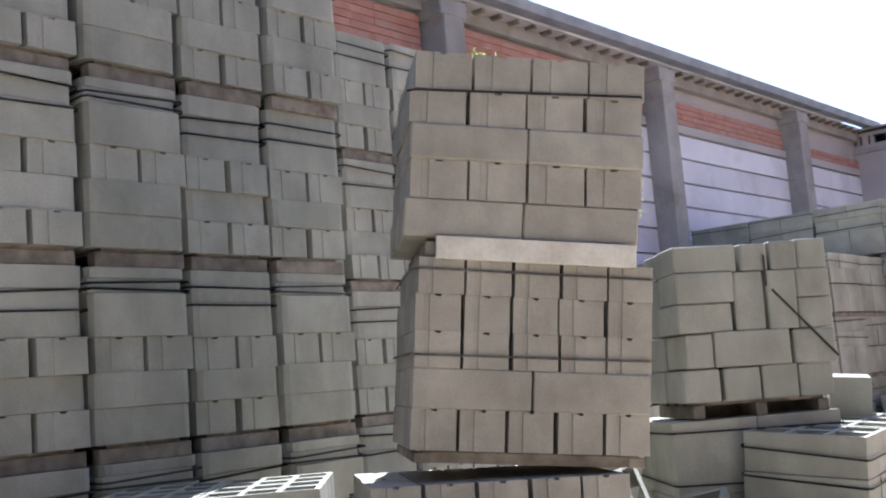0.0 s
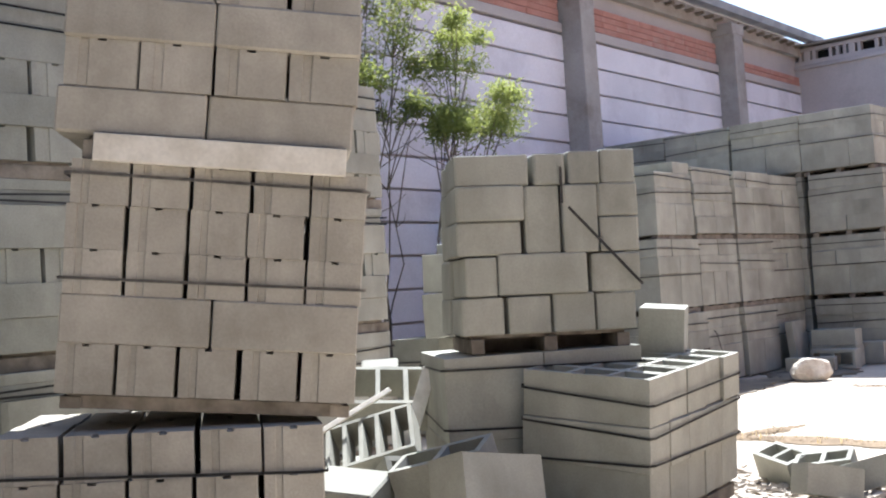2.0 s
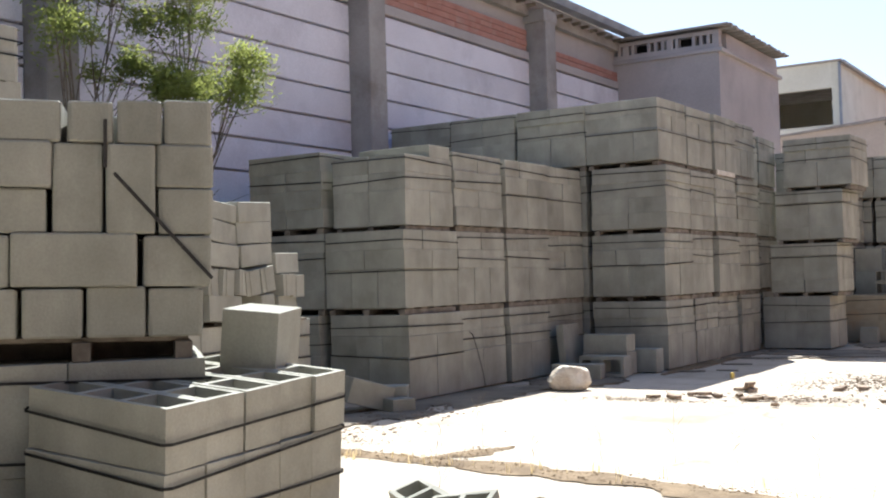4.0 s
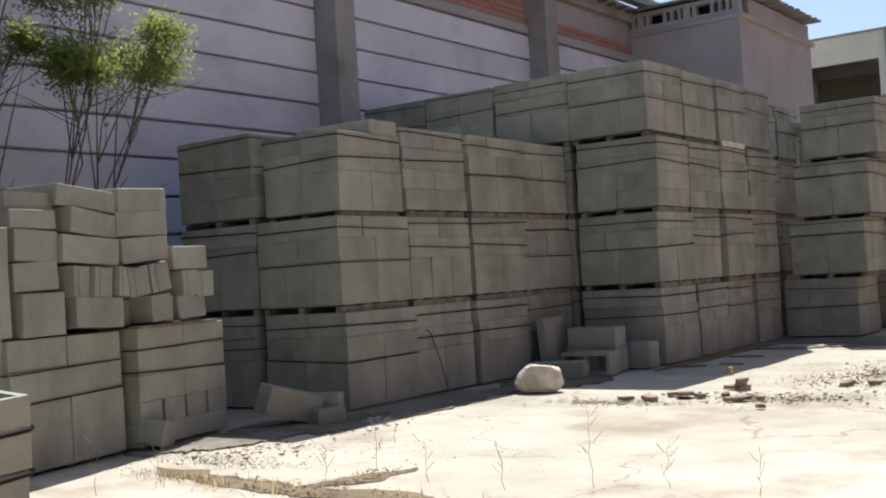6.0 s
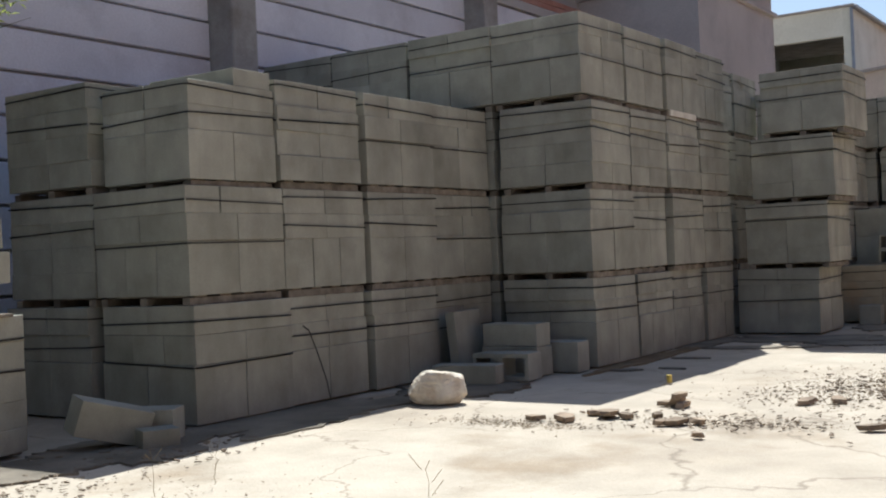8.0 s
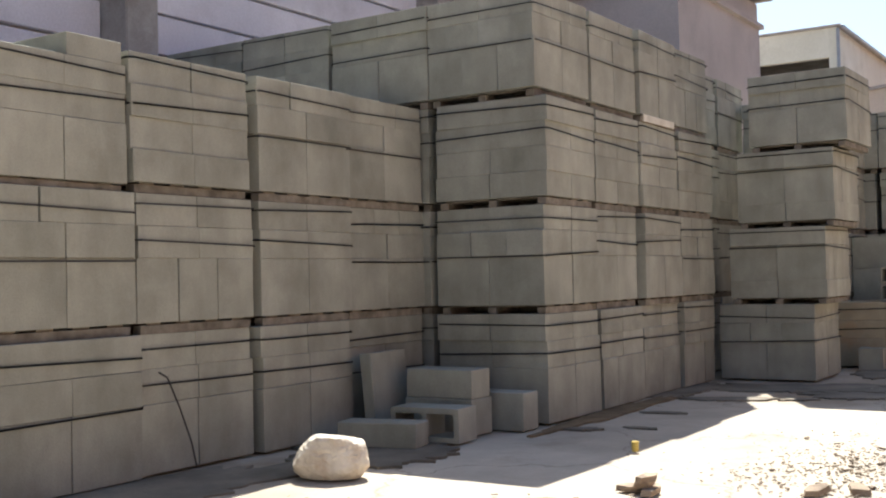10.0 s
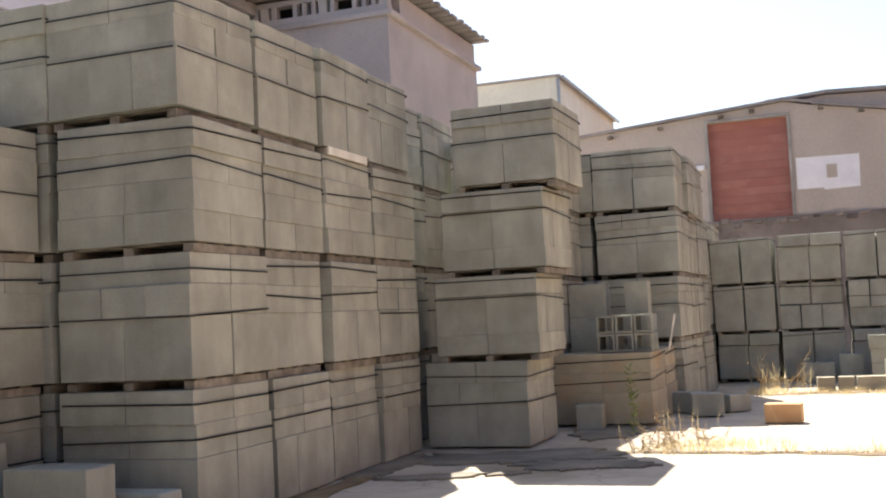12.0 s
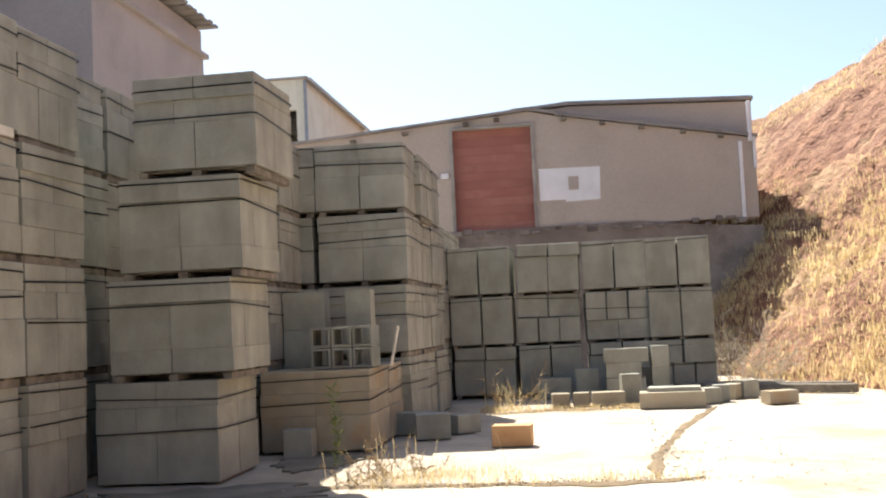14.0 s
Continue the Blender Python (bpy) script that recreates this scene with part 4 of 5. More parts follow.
# ---- loose blocks before the end row ----
for x, y, z, sx, sy, sz, t, mt in ((0.42, 26.95, 0, 0.24, 0.22, 0.18, 4, 1), (0.70, 26.98, 0, 0.22, 0.22, 0.18, -3, 1), (1.06, 26.95, 0, 0.44, 0.24, 0.18, 3, 1), (1.86, 26.3, 0, 0.82, 0.40, 0.20, -4, 1), (1.90, 26.4, 0.202, 0.66, 0.34, 0.05, -8, 0),
                                   (1.35, 28.0, 0.0, 0.56, 0.3, 0.30, 0, 0), (1.33, 28.02, 0.302, 0.50, 0.3, 0.22, -3, 0), (1.36, 28.0, 0.524, 0.62, 0.28, 0.20, 2, 0), (1.84, 28.05, 0, 0.24, 0.28, 0.44, 0, 0), (1.84, 28.05, 0.442, 0.24, 0.28, 0.30, 4, 0), (1.52, 28.55, 0.0, 0.62, 0.25, 0.42, 0, 0),
                                   (1.37, 27.1, 0, 0.26, 0.22, 0.40, 8, 0), (0.3, 28.6, 0, 0.5, 0.3, 0.30, 0, 0), (0.8, 28.6, 0, 0.35, 0.3, 0.42, 0, 0), (0.04, 22.6, 0, 0.38, 0.22, 0.20, -4, 2), (-0.86, 23.5, 0, 0.36, 0.26, 0.26, 10, 0), (-1.12, 24.0, 0, 0.4, 0.26, 0.24, -12, 0),
                                   (-0.58, 24.0, 0, 0.3, 0.2, 0.2, 40, 0), (2.35, 26.7, 0, 0.3, 0.22, 0.2, 20, 0), (2.55, 26.9, 0, 0.2, 0.2, 0.22, 0, 0), (3.20, 26.3, 0, 0.4, 0.24, 0.16, 20, 1), (2.75, 27.3, 0, 0.3, 0.22, 0.2, 60, 1), (-1.98, 22.25, 0, 0.28, 0.2, 0.26, 0, 0), (2.95, 27.4, 0, 0.26, 0.22, 0.24, 30, 0)):
    single("concrete_block", block_mesh(sx, sy, sz, (CONCRETE, CONCRETE_RED, ORANGE)[mt]), pose(x, y, z, 0, 0, t), "earth-stained block lying on the sunlit yard" if mt else "grey concrete block lying on the yard", group="blocks at the end of the yard")
for i, (x, y, t, ln) in enumerate(((3.3, 28.6, -22, 2.6), (3.5, 28.1, -30, 2.2), (2.95, 29.1, -12, 1.6))):
    tagged(part("timber", boxes(((0, 0, 0.06), (ln, 0.14, 0.12)), bevel=0.012), WOOD, None, m=pose(x, y, 0.0, 0, 0, t)), "old weathered timber lying at the foot of the bank", "timber", "old timbers")

# ---- debris, soil and weeds on the ground ----


def chips(name, spots, seed, material, label):
    """Many small broken pieces strewn on the ground, in one mesh."""
    rnd = random.Random(seed)
    vs, fs = [], []
    for cx, cy, spread_x, spread_y, n, size in spots:
        for _ in range(n):
            s = size * rnd.uniform(0.3, 1.0)
            h = s * rnd.uniform(0.08, 0.25)
            turn = Euler((rnd.uniform(-0.25, 0.25), rnd.uniform(-0.25, 0.25), rnd.uniform(0, 6.28))).to_matrix()
            c, half = Vector((rnd.gauss(cx, spread_x), rnd.gauss(cy, spread_y), h * 0.35)), Vector((s, s * rnd.uniform(0.3, 0.8), h)) / 2
            i = len(vs)
            for dx, dy, dz in ((-1, -1, -1), (1, -1, -1), (1, 1, -1), (-1, 1, -1), (-0.8, -0.9, 1), (0.9, -0.7, 1), (0.8, 0.9, 1), (-0.9, 0.7, 1)):
                vs.append(tuple(c + turn @ Vector((dx * half.x, dy * half.y, dz * half.z))))
            fs += [(i, i + 3, i + 2, i + 1), (i + 4, i + 5, i + 6, i + 7), (i, i + 1, i + 5, i + 4), (i + 1, i + 2, i + 6, i + 5), (i + 2, i + 3, i + 7, i + 6), (i + 3, i, i + 4, i + 7)]
    mesh = bpy.data.meshes.new(name)
    mesh.from_pydata(vs, [], fs)
    mesh.materials.append(material)
    return tagged(place(name, mesh), label, "rubble", kind="stuff")


chips("rubble", [(-0.40, 15.7, 0.30, 0.45, 260, 0.045), (-3.9, 12.3, 0.2, 0.8, 200, 0.02), (-0.45, 15.3, 0.25, 0.35, 70, 0.04), (-1.0, 13.7, 0.5, 0.2, 110, 0.05), (0.1, 14.2, 0.4, 0.5, 90, 0.04), (-3.9, 11.3, 0.35, 0.4, 120, 0.05), (-2.3, 13.15, 0.4, 0.14, 220, 0.022), (-1.05, 13.5, 0.25, 0.2, 160, 0.022), (-0.95, 14.95, 0.25, 0.25, 130, 0.03), (-3.3, 10.3, 0.5, 0.25, 160, 0.02), (-2.2, 10.8, 0.7, 0.3, 90, 0.012), (-3.75, 10.1, 0.3, 0.3, 90, 0.04)], 3, RUBBLE, "dark broken tile and stone rubble on the yard")
chips("gravel", [(1.5, 22.6, 0.10, 1.4, 160, 0.035), (2.2, 21.0, 0.5, 0.8, 70, 0.03), (0.0, 20.2, 1.0, 0.10, 160, 0.03), (-0.8, 7.2, 0.4, 0.35, 420, 0.09), (-1.6, 4.6, 0.4, 0.4, 160, 0.08)], 4, mat("pale_gravel", (0.36, 0.31, 0.25), (0.50, 0.45, 0.38), 9.0), "pale gravel and crumbs of concrete")
chips("leaf_litter", [(-2.3, 13.12, 0.3, 0.08, 600, 0.016), (-3.5, 9.75, 0.35, 0.09, 500, 0.016), (-0.4, 15.6, 0.4, 0.5, 900, 0.02), (-0.9, 13.6, 0.4, 0.12, 500, 0.016), (-0.55, 16.0, 0.5, 0.7, 500, 0.02), (-2.9, 9.26, 0.5, 0.07, 700, 0.018), (-1.7, 9.14, 0.5, 0.06, 600, 0.018), (-2.1, 9.6, 0.08, 0.2, 300, 0.018), (-0.3, 9.0, 0.6, 0.06, 500, 0.018), (-0.2, 15.0, 0.5, 0.6, 320, 0.02), (0.3, 20.15, 0.8, 0.06, 600, 0.02), (1.0, 26.45, 0.8, 0.14, 600, 0.025)], 6, SOIL, "dry brown litter on the yard")
rnd = random.Random(9)


def shard(size, thick, seed):
    """A broken piece of slab with a ragged outline."""
    r = random.Random(seed)
    n = r.choice((5, 6, 7))
    ring = [(math.cos(6.283 * k / n + r.uniform(-0.3, 0.3)) * size / 2 * r.uniform(0.7, 1.1), math.sin(6.283 * k / n) * size / 2 * r.uniform(0.35, 0.65)) for k in range(n)]
    bm = prism(ring, "z", 0, thick)
    for v in bm.verts:
        v.co += Vector((r.uniform(-1, 1), r.uniform(-1, 1), 0)) * 0.012
    return bake(bm, "broken_slab", RUBBLE)


for i, (x, y, s, z) in enumerate(((-1.58, 14.25, 0.26, 0), (-1.48, 14.20, 0.22, 0), (-1.54, 14.23, 0.22, 0.034), (-1.50, 14.22, 0.16, 0.066), (-2.02, 13.36, 0.30, 0), (-1.92, 13.66, 0.22, 0), (-1.80, 13.60, 0.28, 0.012), (-1.66, 13.58, 0.18, 0), (-1.45, 13.66, 0.14, 0),
                                  (-2.22, 13.30, 0.16, 0), (-1.22, 13.44, 0.22, 0), (-1.10, 13.50, 0.15, 0), (-1.30, 13.36, 0.12, 0), (-0.70, 14.6, 0.2, 0), (-0.5, 14.72, 0.24, 0), (-0.9, 13.0, 0.10, 0), (0.0, 13.6, 0.2, 0))):
    tagged(place("broken_slab", shard(s, 0.032, i), None, pose(x, y, z, rnd.uniform(-4, 4), rnd.uniform(-4, 4), rnd.uniform(0, 180))), "dark broken slab lying on the yard", "rubble", "broken slabs")
bm = bmesh.new()
bmesh.ops.create_cone(bm, cap_ends=True, segments=16, radius1=0.026, radius2=0.026, depth=0.07, matrix=Matrix.Translation((0, 0, 0.035)))
bmesh.ops.bevel(bm, geom=list(bm.edges), offset=0.005, segments=1, affect="EDGES")
tagged(part("can", bm, mat("yellow_paint", (0.60, 0.44, 0.10), (0.70, 0.54, 0.16), 9.0, rough=0.4), None, m=pose(-2.13, 15.5, 0)), "small yellow can standing on the yard", "can")


def soil_strip(name, pts, width, seed, label):
    """A flat, ragged band of soil over the concrete, lying along pts."""
    rnd = random.Random(seed)
    bm = bmesh.new()
    path = []
    for (xa, ya), (xb, yb) in zip(pts, pts[1:]):
        n = max(2, int(math.hypot(xb - xa, yb - ya) / 0.06))
        path += [(xa + (xb - xa) * i / n, ya + (yb - ya) * i / n) for i in range(n)]
    path.append(pts[-1])
    last = None
    for i, (x, y) in enumerate(path):
        a, b = path[max(0, i - 1)], path[min(len(path) - 1, i + 1)]
        dx, dy = b[0] - a[0], b[1] - a[1]
        ln = math.hypot(dx, dy) or 1
        px, py = -dy / ln, dx / ln
        taper = min(1.0, i / 6 + 0.1, (len(path) - 1 - i) / 6 + 0.1)
        wa, wb = (width * taper * max(0.12, 0.50 + 0.55 * noise.noise(Vector((x * 3, y * 3, s + seed))) + rnd.uniform(-0.06, 0.10)) for s in (0, 7))
        row = [bm.verts.new((x + px * wa, y + py * wa, -0.007)), bm.verts.new((x, y, 0.001 + 0.006 * rnd.random())), bm.verts.new((x - px * wb, y - py * wb, -0.007))]
        if last:
            bm.faces.new((last[0], last[1], row[1], row[0]))
            bm.faces.new((last[1], last[2], row[2], row[1]))
        last = row
    return tagged(part(name, bm, SOIL), label, "soil", kind="structure")


soil_strip("soil_strip", [(-3.75, 9.42), (-3.0, 9.28), (-2.4, 9.17), (-1.8, 9.16), (-1.2, 9.08), (-0.6, 9.05), (0.3, 8.8), (1.4, 8.3)], 0.27, 1, "brown soil in a joint of the yard slab")
soil_strip("soil_strip", [(-2.3, 9.2), (-2.15, 9.5), (-1.95, 9.95)], 0.28, 2, "brown soil in a joint of the yard slab")
soil_strip("soil_strip", [(-1.5, 20.25), (-0.6, 20.22), (0.3, 20.12), (1.0, 20.05), (1.6, 20.2)], 0.16, 3, "soil strip with dry grass across the yard")
soil_strip("soil_strip", [(-0.5, 26.2), (0.4, 26.5), (1.3, 26.5), (2.2, 26.2)], 0.30, 4, "soil strip with dry grass before the end row")
soil_strip("soil_strip", [(1.25, 20.3), (1.35, 21.6), (1.7, 23.4), (2.05, 25.0), (2.4, 26.2)], 0.10, 5, "thin soil track across the yard")


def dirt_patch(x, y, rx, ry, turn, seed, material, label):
    """A thin ragged patch of dirt lying on the slab; the dark ones also paint in shade."""
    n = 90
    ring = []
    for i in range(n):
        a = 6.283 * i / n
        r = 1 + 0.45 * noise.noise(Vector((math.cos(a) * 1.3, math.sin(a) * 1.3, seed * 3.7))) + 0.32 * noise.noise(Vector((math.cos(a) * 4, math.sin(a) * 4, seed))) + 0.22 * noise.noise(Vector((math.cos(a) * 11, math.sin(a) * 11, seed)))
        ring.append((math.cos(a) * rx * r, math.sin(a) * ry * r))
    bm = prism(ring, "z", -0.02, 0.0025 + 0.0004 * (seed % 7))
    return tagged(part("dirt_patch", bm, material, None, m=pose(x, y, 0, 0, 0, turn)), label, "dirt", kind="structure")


# the dark patches are part damp dirt, part stack shade put into colour
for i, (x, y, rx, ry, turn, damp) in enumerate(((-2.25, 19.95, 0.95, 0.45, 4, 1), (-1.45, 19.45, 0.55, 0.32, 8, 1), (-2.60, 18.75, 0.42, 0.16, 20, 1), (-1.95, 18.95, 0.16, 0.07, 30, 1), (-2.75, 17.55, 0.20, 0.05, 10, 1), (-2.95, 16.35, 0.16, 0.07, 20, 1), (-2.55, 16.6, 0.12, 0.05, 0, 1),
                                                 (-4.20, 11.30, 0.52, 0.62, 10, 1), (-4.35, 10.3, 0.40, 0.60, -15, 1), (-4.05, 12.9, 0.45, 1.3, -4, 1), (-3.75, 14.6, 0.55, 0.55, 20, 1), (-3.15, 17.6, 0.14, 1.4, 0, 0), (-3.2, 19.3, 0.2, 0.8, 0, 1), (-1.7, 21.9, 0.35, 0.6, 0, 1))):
    dirt_patch(x, y, rx, ry, turn, i + 1, DAMP_SHADE if damp else SOIL, "dark damp dirt and painted shade on the yard slab" if damp else "thin brown dirt on the yard slab")


def hanging_strap(pts):
    bm = bmesh.new()
    for (ya, za), (yb, zb) in zip(pts, pts[1:]):
        ln = math.hypot(yb - ya, zb - za)
        add_box(bm, (0, (ya + yb) / 2, (za + zb) / 2), (0.003, ln + 0.004, 0.012), rx=math.atan2(zb - za, yb - ya))
    return bm


tagged(part("loose_strap", hanging_strap([(13.35, 0.66), (13.42, 0.62), (13.52, 0.42), (13.62, 0.18), (13.66, 0.02)]), STRAP, None, m=pose(-4.42, 0, 0)), "loose black strap hanging from a pallet", "strap", "loose straps")
tagged(part("loose_strap", hanging_strap([(15.62, 0.62), (15.70, 0.52), (15.82, 0.36), (15.92, 0.28)]), STRAP, None, m=pose(-4.42, 0, 0)), "loose black strap hanging from a pallet", "strap", "loose straps")
tagged(part("board", boxes(((0, 0, 0), (0.02, 0.80, 0.07)), bevel=0.003), WOOD_PALE, None, m=pose(-3.275, 18.97, 2.742)), "pale board in the gap between two pallets", "board")


def blades(spots, seed, height, width=0.006, lean=0.35):
    """Grass: many thin tapering blades. spots: (x, y, z, blades, spread)."""
    rnd = random.Random(seed)
    vs, fs = [], []
    for x, y, z, n, spread in spots:
        for _ in range(n):
            a, h = rnd.uniform(0, 6.283), height * rnd.uniform(0.4, 1.0)
            bx, by = x + rnd.gauss(0, spread), y + rnd.gauss(0, spread)
            l = h * rnd.uniform(0.05, lean)
            ca, sa = math.cos(a), math.sin(a)
            w = width * rnd.uniform(0.6, 1.3)
            i = len(vs)
            vs += [(bx - sa * w, by + ca * w, z - 0.02), (bx + sa * w, by - ca * w, z - 0.02), (bx + ca * l * 0.4 - sa * w * 0.7, by + sa * l * 0.4 + ca * w * 0.7, z + h * 0.6), (bx + ca * l * 0.4 + sa * w * 0.7, by + sa * l * 0.4 - ca * w * 0.7, z + h * 0.6), (bx + ca * l, by + sa * l, z + h)]
            fs += [(i, i + 1, i + 3, i + 2), (i + 2, i + 3, i + 4)]
    mesh = bpy.data.meshes.new("grass")
    mesh.from_pydata(vs, [], fs)
    return mesh


def grass(name, spots, seed, height, material, label, width=0.006, lean=0.35):
    mesh = blades(spots, seed, height, width, lean)
    mesh.materials.append(material)
    return tagged(place(name, mesh), label, "grass", kind="stuff")


rnd = random.Random(21)
hill = []
while len(hill) < 24000:
    y = rnd.uniform(16, 62)
    x = foot_x(y) + abs(rnd.gauss(0, 3.6))
    z = bank_height(x, y)
    k = noise.noise(Vector((x * 0.35, y * 0.35, 2)))
    high = z / 7.0
    if k + rnd.uniform(-0.25, 0.25) > -0.45 + 1.1 * min(1.0, high) - (1.2 if high > 0.93 else 0):
        hill.append((x, y, z, 5, 0.12))
grass("bank_grass", hill, 22, 0.15, STRAW, "dry yellow grass over the earth bank", 0.009, 1.1)
edge = [(rnd.uniform(-0.9, 1.6), 20.2 + rnd.gauss(0, 0.07), 0, 5, 0.03) for _ in range(60)]
edge += [(rnd.uniform(-0.6, 2.3), 26.5 + rnd.gauss(0, 0.18), 0, 6, 0.04) for _ in range(150)]
edge += [(rnd.uniform(2.2, 4.6), 28.6 + rnd.gauss(0, 0.9), 0, 6, 0.06) for _ in range(90)]
edge += [(rnd.gauss(-0.55, 0.42), rnd.gauss(20.6, 0.22), 0, 9, 0.07) for _ in range(60)]
edge += [(rnd.gauss(-0.4, 0.15), rnd.gauss(26.8, 0.2), 0, 8, 0.05) for _ in range(30)]
grass("dry_grass", edge, 23, 0.085, STRAW, "dry yellow grass in the joints of the yard", 0.003, 1.5)
tall = [(rnd.gauss(-0.8, 0.3), rnd.gauss(20.75, 0.25), 0, 1, 0.02) for _ in range(18)] + [(rnd.uniform(-0.6, 0.2), rnd.uniform(26.7, 27.8), 0, 3, 0.06) for _ in range(24)]
grass("tall_dry_grass", tall, 24, 0.46, STRAW, "tall dry grass stalks", 0.0025, 0.8)
fringe = [(rnd.uniform(-3.6, 0.8), 9.15 + rnd.gauss(0, 0.08), 0, 3, 0.02) for _ in range(50)]
grass("joint_weeds", fringe, 25, 0.09, STRAW, "short dry weeds along a joint in the slab", 0.003, 0.8)


def stalk(m, height, seed, material, label, leafy=False):
    """A dry weed: a thin stem with short side twigs, and small leaves when it is green."""
    rnd = random.Random(seed)
    top = thing("weed", m, label, "weed", "weeds on the yard")
    bm = bmesh.new()
    z, x, y = 0.0, 0.0, 0.0
    n = 9
    for i in range(n):
        h = height / n
        nx_, ny_ = x + rnd.uniform(-0.012, 0.012), y + rnd.uniform(-0.012, 0.012)
        add_box(bm, ((x + nx_) / 2, (y + ny_) / 2, z + h / 2), (0.0025 - 0.00015 * i, 0.0025 - 0.00015 * i, h * 1.05), rx=-(ny_ - y) / h, ry=(nx_ - x) / h)
        x, y, z = nx_, ny_, z + h
        if i > 1:
            for _ in range(rnd.choice((0, 1, 2))):
                a = rnd.uniform(0, 6.28)
                ln = rnd.uniform(0.03, 0.09)
                add_box(bm, (x + math.cos(a) * ln / 2, y + math.sin(a) * ln / 2, z + ln * 0.35), (ln, 0.0018, 0.0018), rz=a, ry=-0.9)
    tagged(part("stem", bm, material, top), kind="stuff")
    if leafy:
        bm = bmesh.new()
        for _ in range(90):
            t = rnd.uniform(0.25, 1.0)
            a = rnd.uniform(0, 6.28)
            r = rnd.uniform(0.01, 0.08) * (1.15 - 0.6 * t)
            add_box(bm, (math.cos(a) * r, math.sin(a) * r, height * t), (0.05, 0.016, 0.002), rz=a, ry=rnd.uniform(-0.9, 0.3))
        part("leaves", bm, WEED, top, "small green leaves")
    return top


DRY_STEM = mat("dry_brown_stem", (0.22, 0.17, 0.10), (0.36, 0.28, 0.17), 9.0, bump=0)
stalk(pose(-1.10, 19.95, 0), 0.80, 1, WEED, "tall green weed growing in a joint of the yard", True)
for i, (x, y, h) in enumerate(((-2.76, 10.73, 0.22), (-2.10, 9.75, 0.50), (-1.60, 9.60, 0.30), (-1.05, 9.55, 0.34), (-0.62, 9.75, 0.55), (-0.25, 9.9, 0.26), (-2.35, 9.55, 0.24), (0.35, 9.6, 0.3), (-1.4, 8.1, 0.36), (-3.2, 9.0, 0.3), (-3.3, 8.6, 0.4))):
    stalk(pose(x, y, 0), h * 0.8, 40 + i, DRY_STEM, "thin dry weed stalk standing on the yard")


def dry_bush(m, seed, n, size, material, label):
    """A leafless bush: crooked stems from its foot, each with many fine twigs."""
    rnd = random.Random(seed)
    vs, fs = [], []

    def twig(p, d, ln, r, steps):
        line = []
        for k in range(steps):
            q = p + d * (ln / steps)
            side = d.cross(Vector((0.3, 0.2, 1))).normalized() * r
            up = d.cross(side).normalized() * r
            e = 0.75 if k < steps - 1 else 0.25
            i = len(vs)
            vs.extend(tuple(c) for c in (p + side, p - side * 0.5 + up * 0.87, p - side * 0.5 - up * 0.87, q + side * e, q + (up * 0.87 - side * 0.5) * e, q - (up * 0.87 + side * 0.5) * e))
            fs.extend(((i, i + 1, i + 4, i + 3), (i + 1, i + 2, i + 5, i + 4), (i + 2, i, i + 3, i + 5)))
            p, r = q, r * e
            d = (d + Vector((rnd.gauss(0, 0.28), rnd.gauss(0, 0.28), rnd.gauss(0, 0.2)))).normalized()
            line.append((p, d))
        return line

    for _ in range(max(6, n // 22)):
        a, e = rnd.uniform(0, 6.28), rnd.uniform(0.45, 1.45)
        ln = size * rnd.uniform(0.35, 1.15)
        d = Vector((math.cos(a) * math.cos(e), math.sin(a) * math.cos(e), math.sin(e)))
        foot = Vector((rnd.gauss(0, 0.22), rnd.gauss(0, 0.22), 0)) * size
        foot.z = -0.01
        for p, d2 in twig(foot, d, ln, 0.0045 + 0.002 * size, 6)[1:]:
            for _ in range(3):
                d3 = (d2 + Vector((rnd.gauss(0, 0.7), rnd.gauss(0, 0.7), rnd.gauss(0, 0.5)))).normalized()
                twig(p, d3, ln * rnd.uniform(0.12, 0.35), 0.0026 + 0.001 * size, 2)
    top = thing("dry_bush", m, label, "bush")
    mesh = bpy.data.meshes.new("brush")
    mesh.from_pydata(vs, [], fs)
    mesh.materials.append(material)
    tagged(place("brush", mesh, top), kind="stuff")
    return top


TWIG = mat("grey_twig", (0.34, 0.30, 0.24), (0.54, 0.48, 0.39), 9.0)
BROWN_TWIG = mat("brown_dry_twig", (0.26, 0.19, 0.11), (0.44, 0.34, 0.20), 9.0)
dry_bush(pose(3.30, 30.9, 0.0), 77, 900, 1.35, TWIG, "leafless grey dry bush at the foot of the bank")
dry_bush(pose(3.75, 30.2, 0.0), 78, 500, 0.9, TWIG, "small leafless grey bush at the foot of the bank")
dry_bush(pose(-0.90, 20.60, 0.0), 79, 420, 0.36, BROWN_TWIG, "brown dry bush in a joint of the yard")
dry_bush(pose(-0.62, 20.75, 0.0), 80, 300, 0.28, BROWN_TWIG, "low brown dry bush in a joint of the yard")
dry_bush(pose(-1.10, 20.30, 0.0), 81, 220, 0.26, BROWN_TWIG, "low brown dry bush in a joint of the yard")
dry_bush(pose(-0.35, 27.0, 0.0), 82, 320, 0.6, BROWN_TWIG, "brown dry bush before the end row")

# ---- young trees growing against the warehouse ----


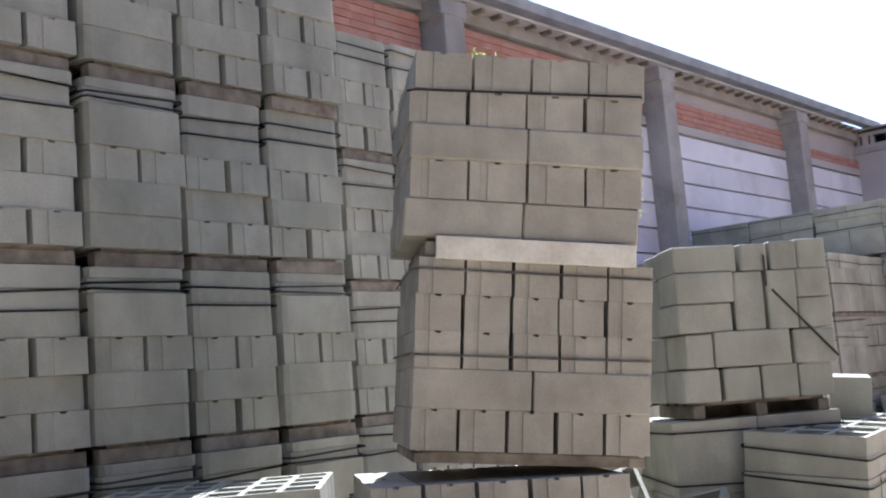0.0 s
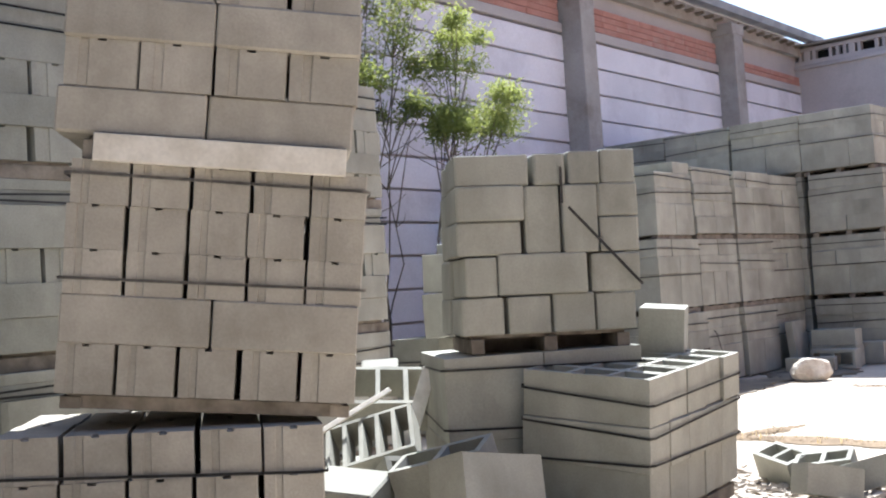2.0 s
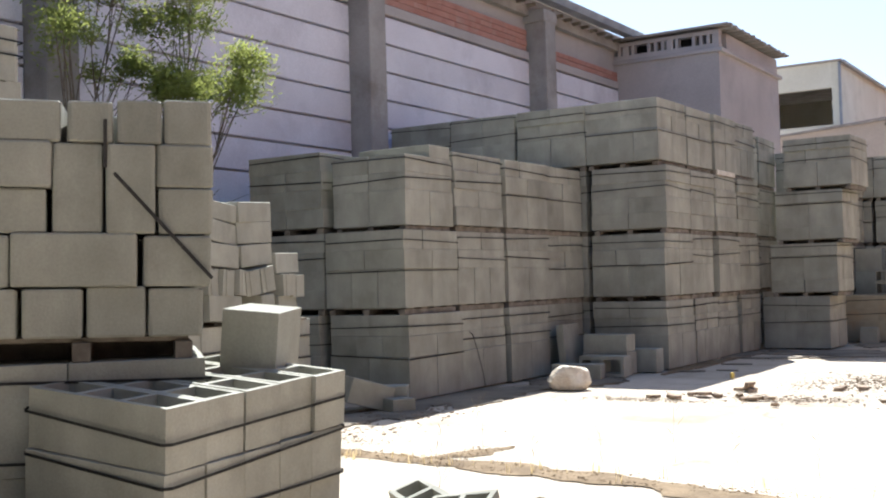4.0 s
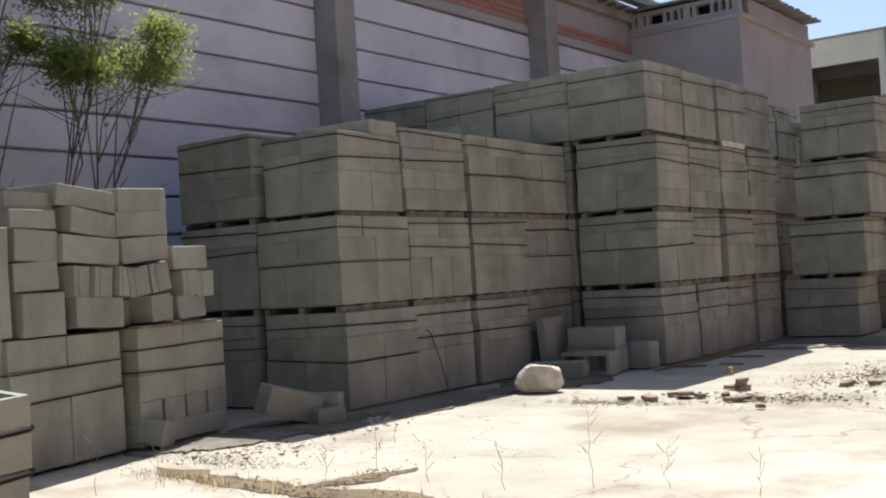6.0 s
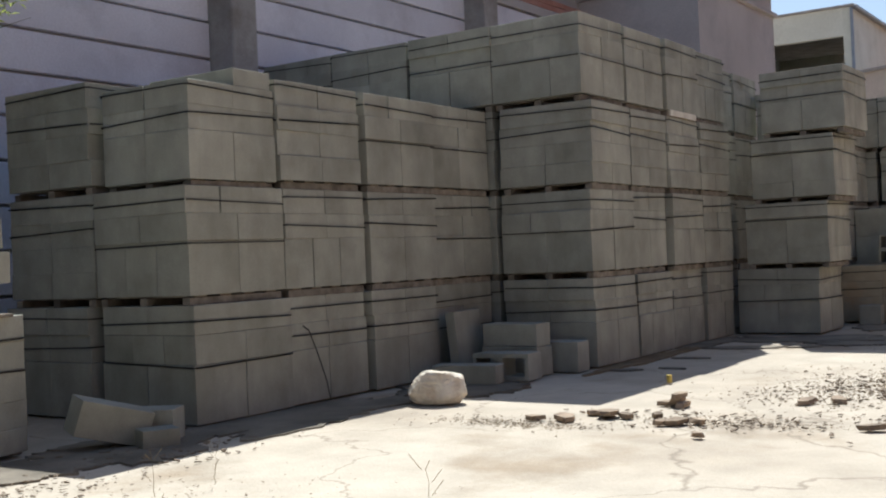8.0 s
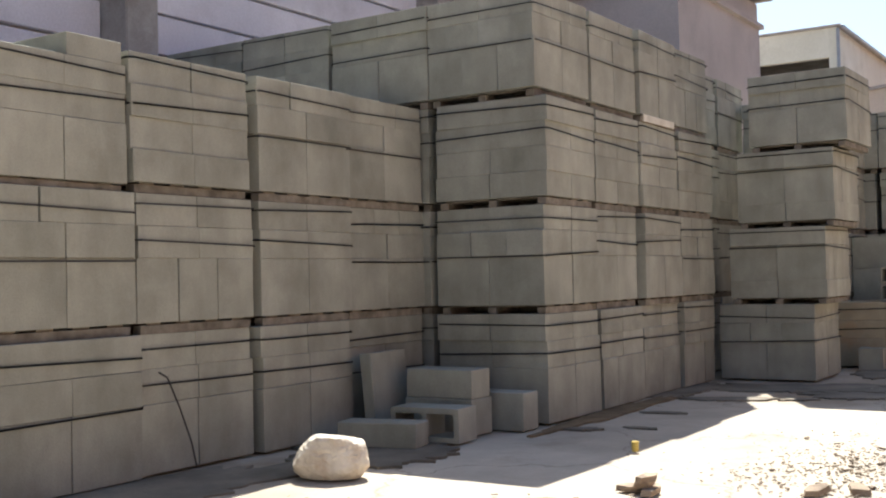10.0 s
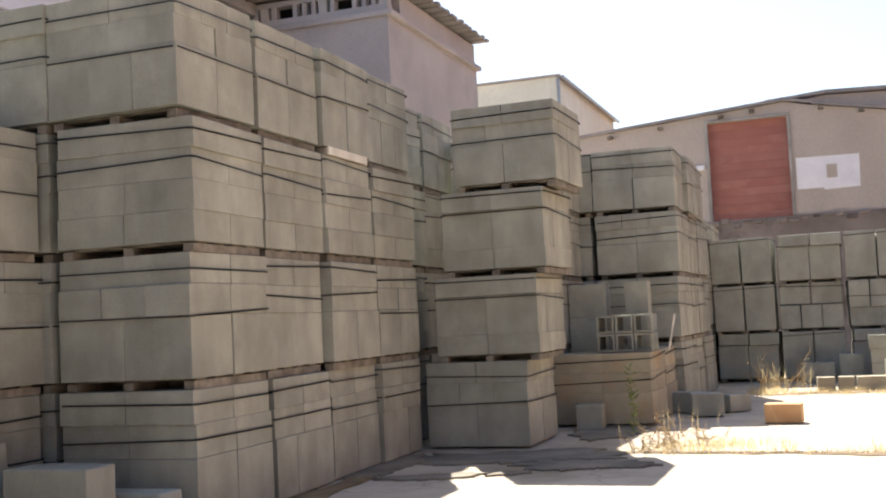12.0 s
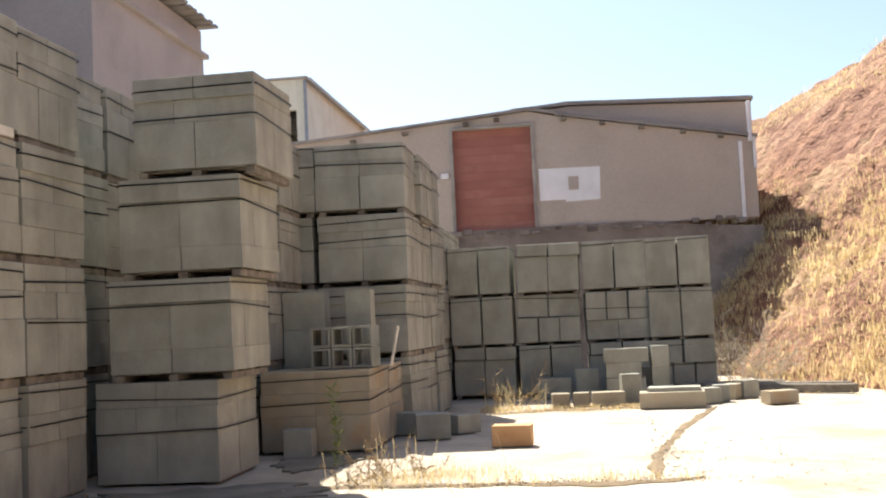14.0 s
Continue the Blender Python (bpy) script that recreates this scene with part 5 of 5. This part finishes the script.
def tree(m, seed, height, label, clusters, leaves):
    rnd = random.Random(seed)
    top = thing("tree", m, label, "tree", "trees by the wall")

    def limb(name, pts, r0, r1):
        cu = bpy.data.curves.new(name, "CURVE")
        cu.dimensions, cu.bevel_depth, cu.bevel_resolution = "3D", 1.0, 1
        sp = cu.splines.new("POLY")
        sp.points.add(len(pts) - 1)
        for i, p in enumerate(pts):
            sp.points[i].co = (*p, 1)
            sp.points[i].radius = r0 + (r1 - r0) * i / (len(pts) - 1)
        tmp = bpy.data.objects.new(name, cu)
        mesh = bpy.data.meshes.new_from_object(tmp)
        bpy.data.objects.remove(tmp)
        mesh.materials.append(BARK)
        return place(name, mesh, top)

    crowns = []
    for k, (cx, cy, cz, r) in enumerate(clusters):
        start = Vector((rnd.uniform(-0.1, 0.1), rnd.uniform(-0.1, 0.1), 0))
        end = Vector((cx, cy, cz))
        pts = []
        for i in range(9):
            t = i / 8
            p = start.lerp(end, t) + Vector((noise.noise(Vector((t * 3, k, seed))), noise.noise(Vector((t * 3, k, seed + 5))), 0)) * 0.34 * math.sin(t * 3.14)
            p.x, p.y = p.x * t ** 0.35, p.y * t ** 0.35
            pts.append(tuple(p))
        limb("trunk" if k == 0 else "limb", pts, 0.022 if k == 0 else 0.013, 0.004)
        for q in range(5):
            d = Vector((rnd.gauss(0, 1), rnd.gauss(0, 1), rnd.uniform(0.1, 1.2))).normalized() * r * rnd.uniform(0.8, 1.2)
            base = Vector(pts[rnd.choice((5, 6, 7))])
            tip = end + d * 0.9
            limb("limb", [tuple(base), tuple(base.lerp(tip, 0.5) + Vector((0, 0, 0.05))), tuple(tip)], 0.009, 0.003)
            crowns.append((tip, r * 0.42))
        crowns.append((end, r * 0.6))
        for q in range(4):
            base = Vector(pts[rnd.choice((5, 6, 7))])
            tip = base + Vector((rnd.gauss(0, 0.22), rnd.gauss(0, 0.28), rnd.uniform(0.15, 0.5)))
            limb("limb", [tuple(base), tuple(base.lerp(tip, 0.5) + Vector((0.02, 0.03, -0.02))), tuple(tip)], 0.007, 0.002)
    vs, fs = [], []
    for _ in range(leaves):
        c, r = rnd.choice(crowns)
        d = Vector((rnd.gauss(0, 1), rnd.gauss(0, 1), rnd.gauss(0, 0.8)))
        p = c + d * r * 0.60
        q = Euler((rnd.uniform(-0.9, 0.9), rnd.uniform(-0.9, 0.9), rnd.uniform(0, 6.28))).to_matrix()
        ln, w = rnd.uniform(0.022, 0.042), rnd.uniform(0.008, 0.013)
        i = len(vs)
        for co in ((-ln, 0, 0), (0, w, 0.006), (ln, 0, -0.008), (0, -w, 0.006)):
            vs.append(tuple(p + q @ Vector(co)))
        fs += [(i, i + 1, i + 2), (i, i + 2, i + 3)]
    mesh = bpy.data.meshes.new("crown")
    mesh.from_pydata(vs, [], fs)
    mesh.materials.append(LEAF)
    tagged(place("crown", mesh, top), "small green leaves in loose clumps", kind="stuff")
    return top


tree(pose(-6.5, 10.78, 0), 5, 4.3, "slender young tree with loose green leaves", [(0.15, 0.40, 3.25, 0.50), (0.2, 0.75, 3.5, 0.40), (0.0, 0.15, 3.95, 0.42), (0.15, -0.10, 3.2, 0.30), (0.1, 0.35, 4.4, 0.32)], 9000)
tree(pose(-6.7, 9.9, 0), 8, 4.8, "tall thin young tree with sparse green leaves", [(0.0, 0.1, 4.2, 0.45), (0.1, -0.35, 3.6, 0.40), (0.0, 0.45, 4.7, 0.40), (0.1, 0.35, 3.4, 0.28), (0.0, -0.2, 4.9, 0.35)], 5500)
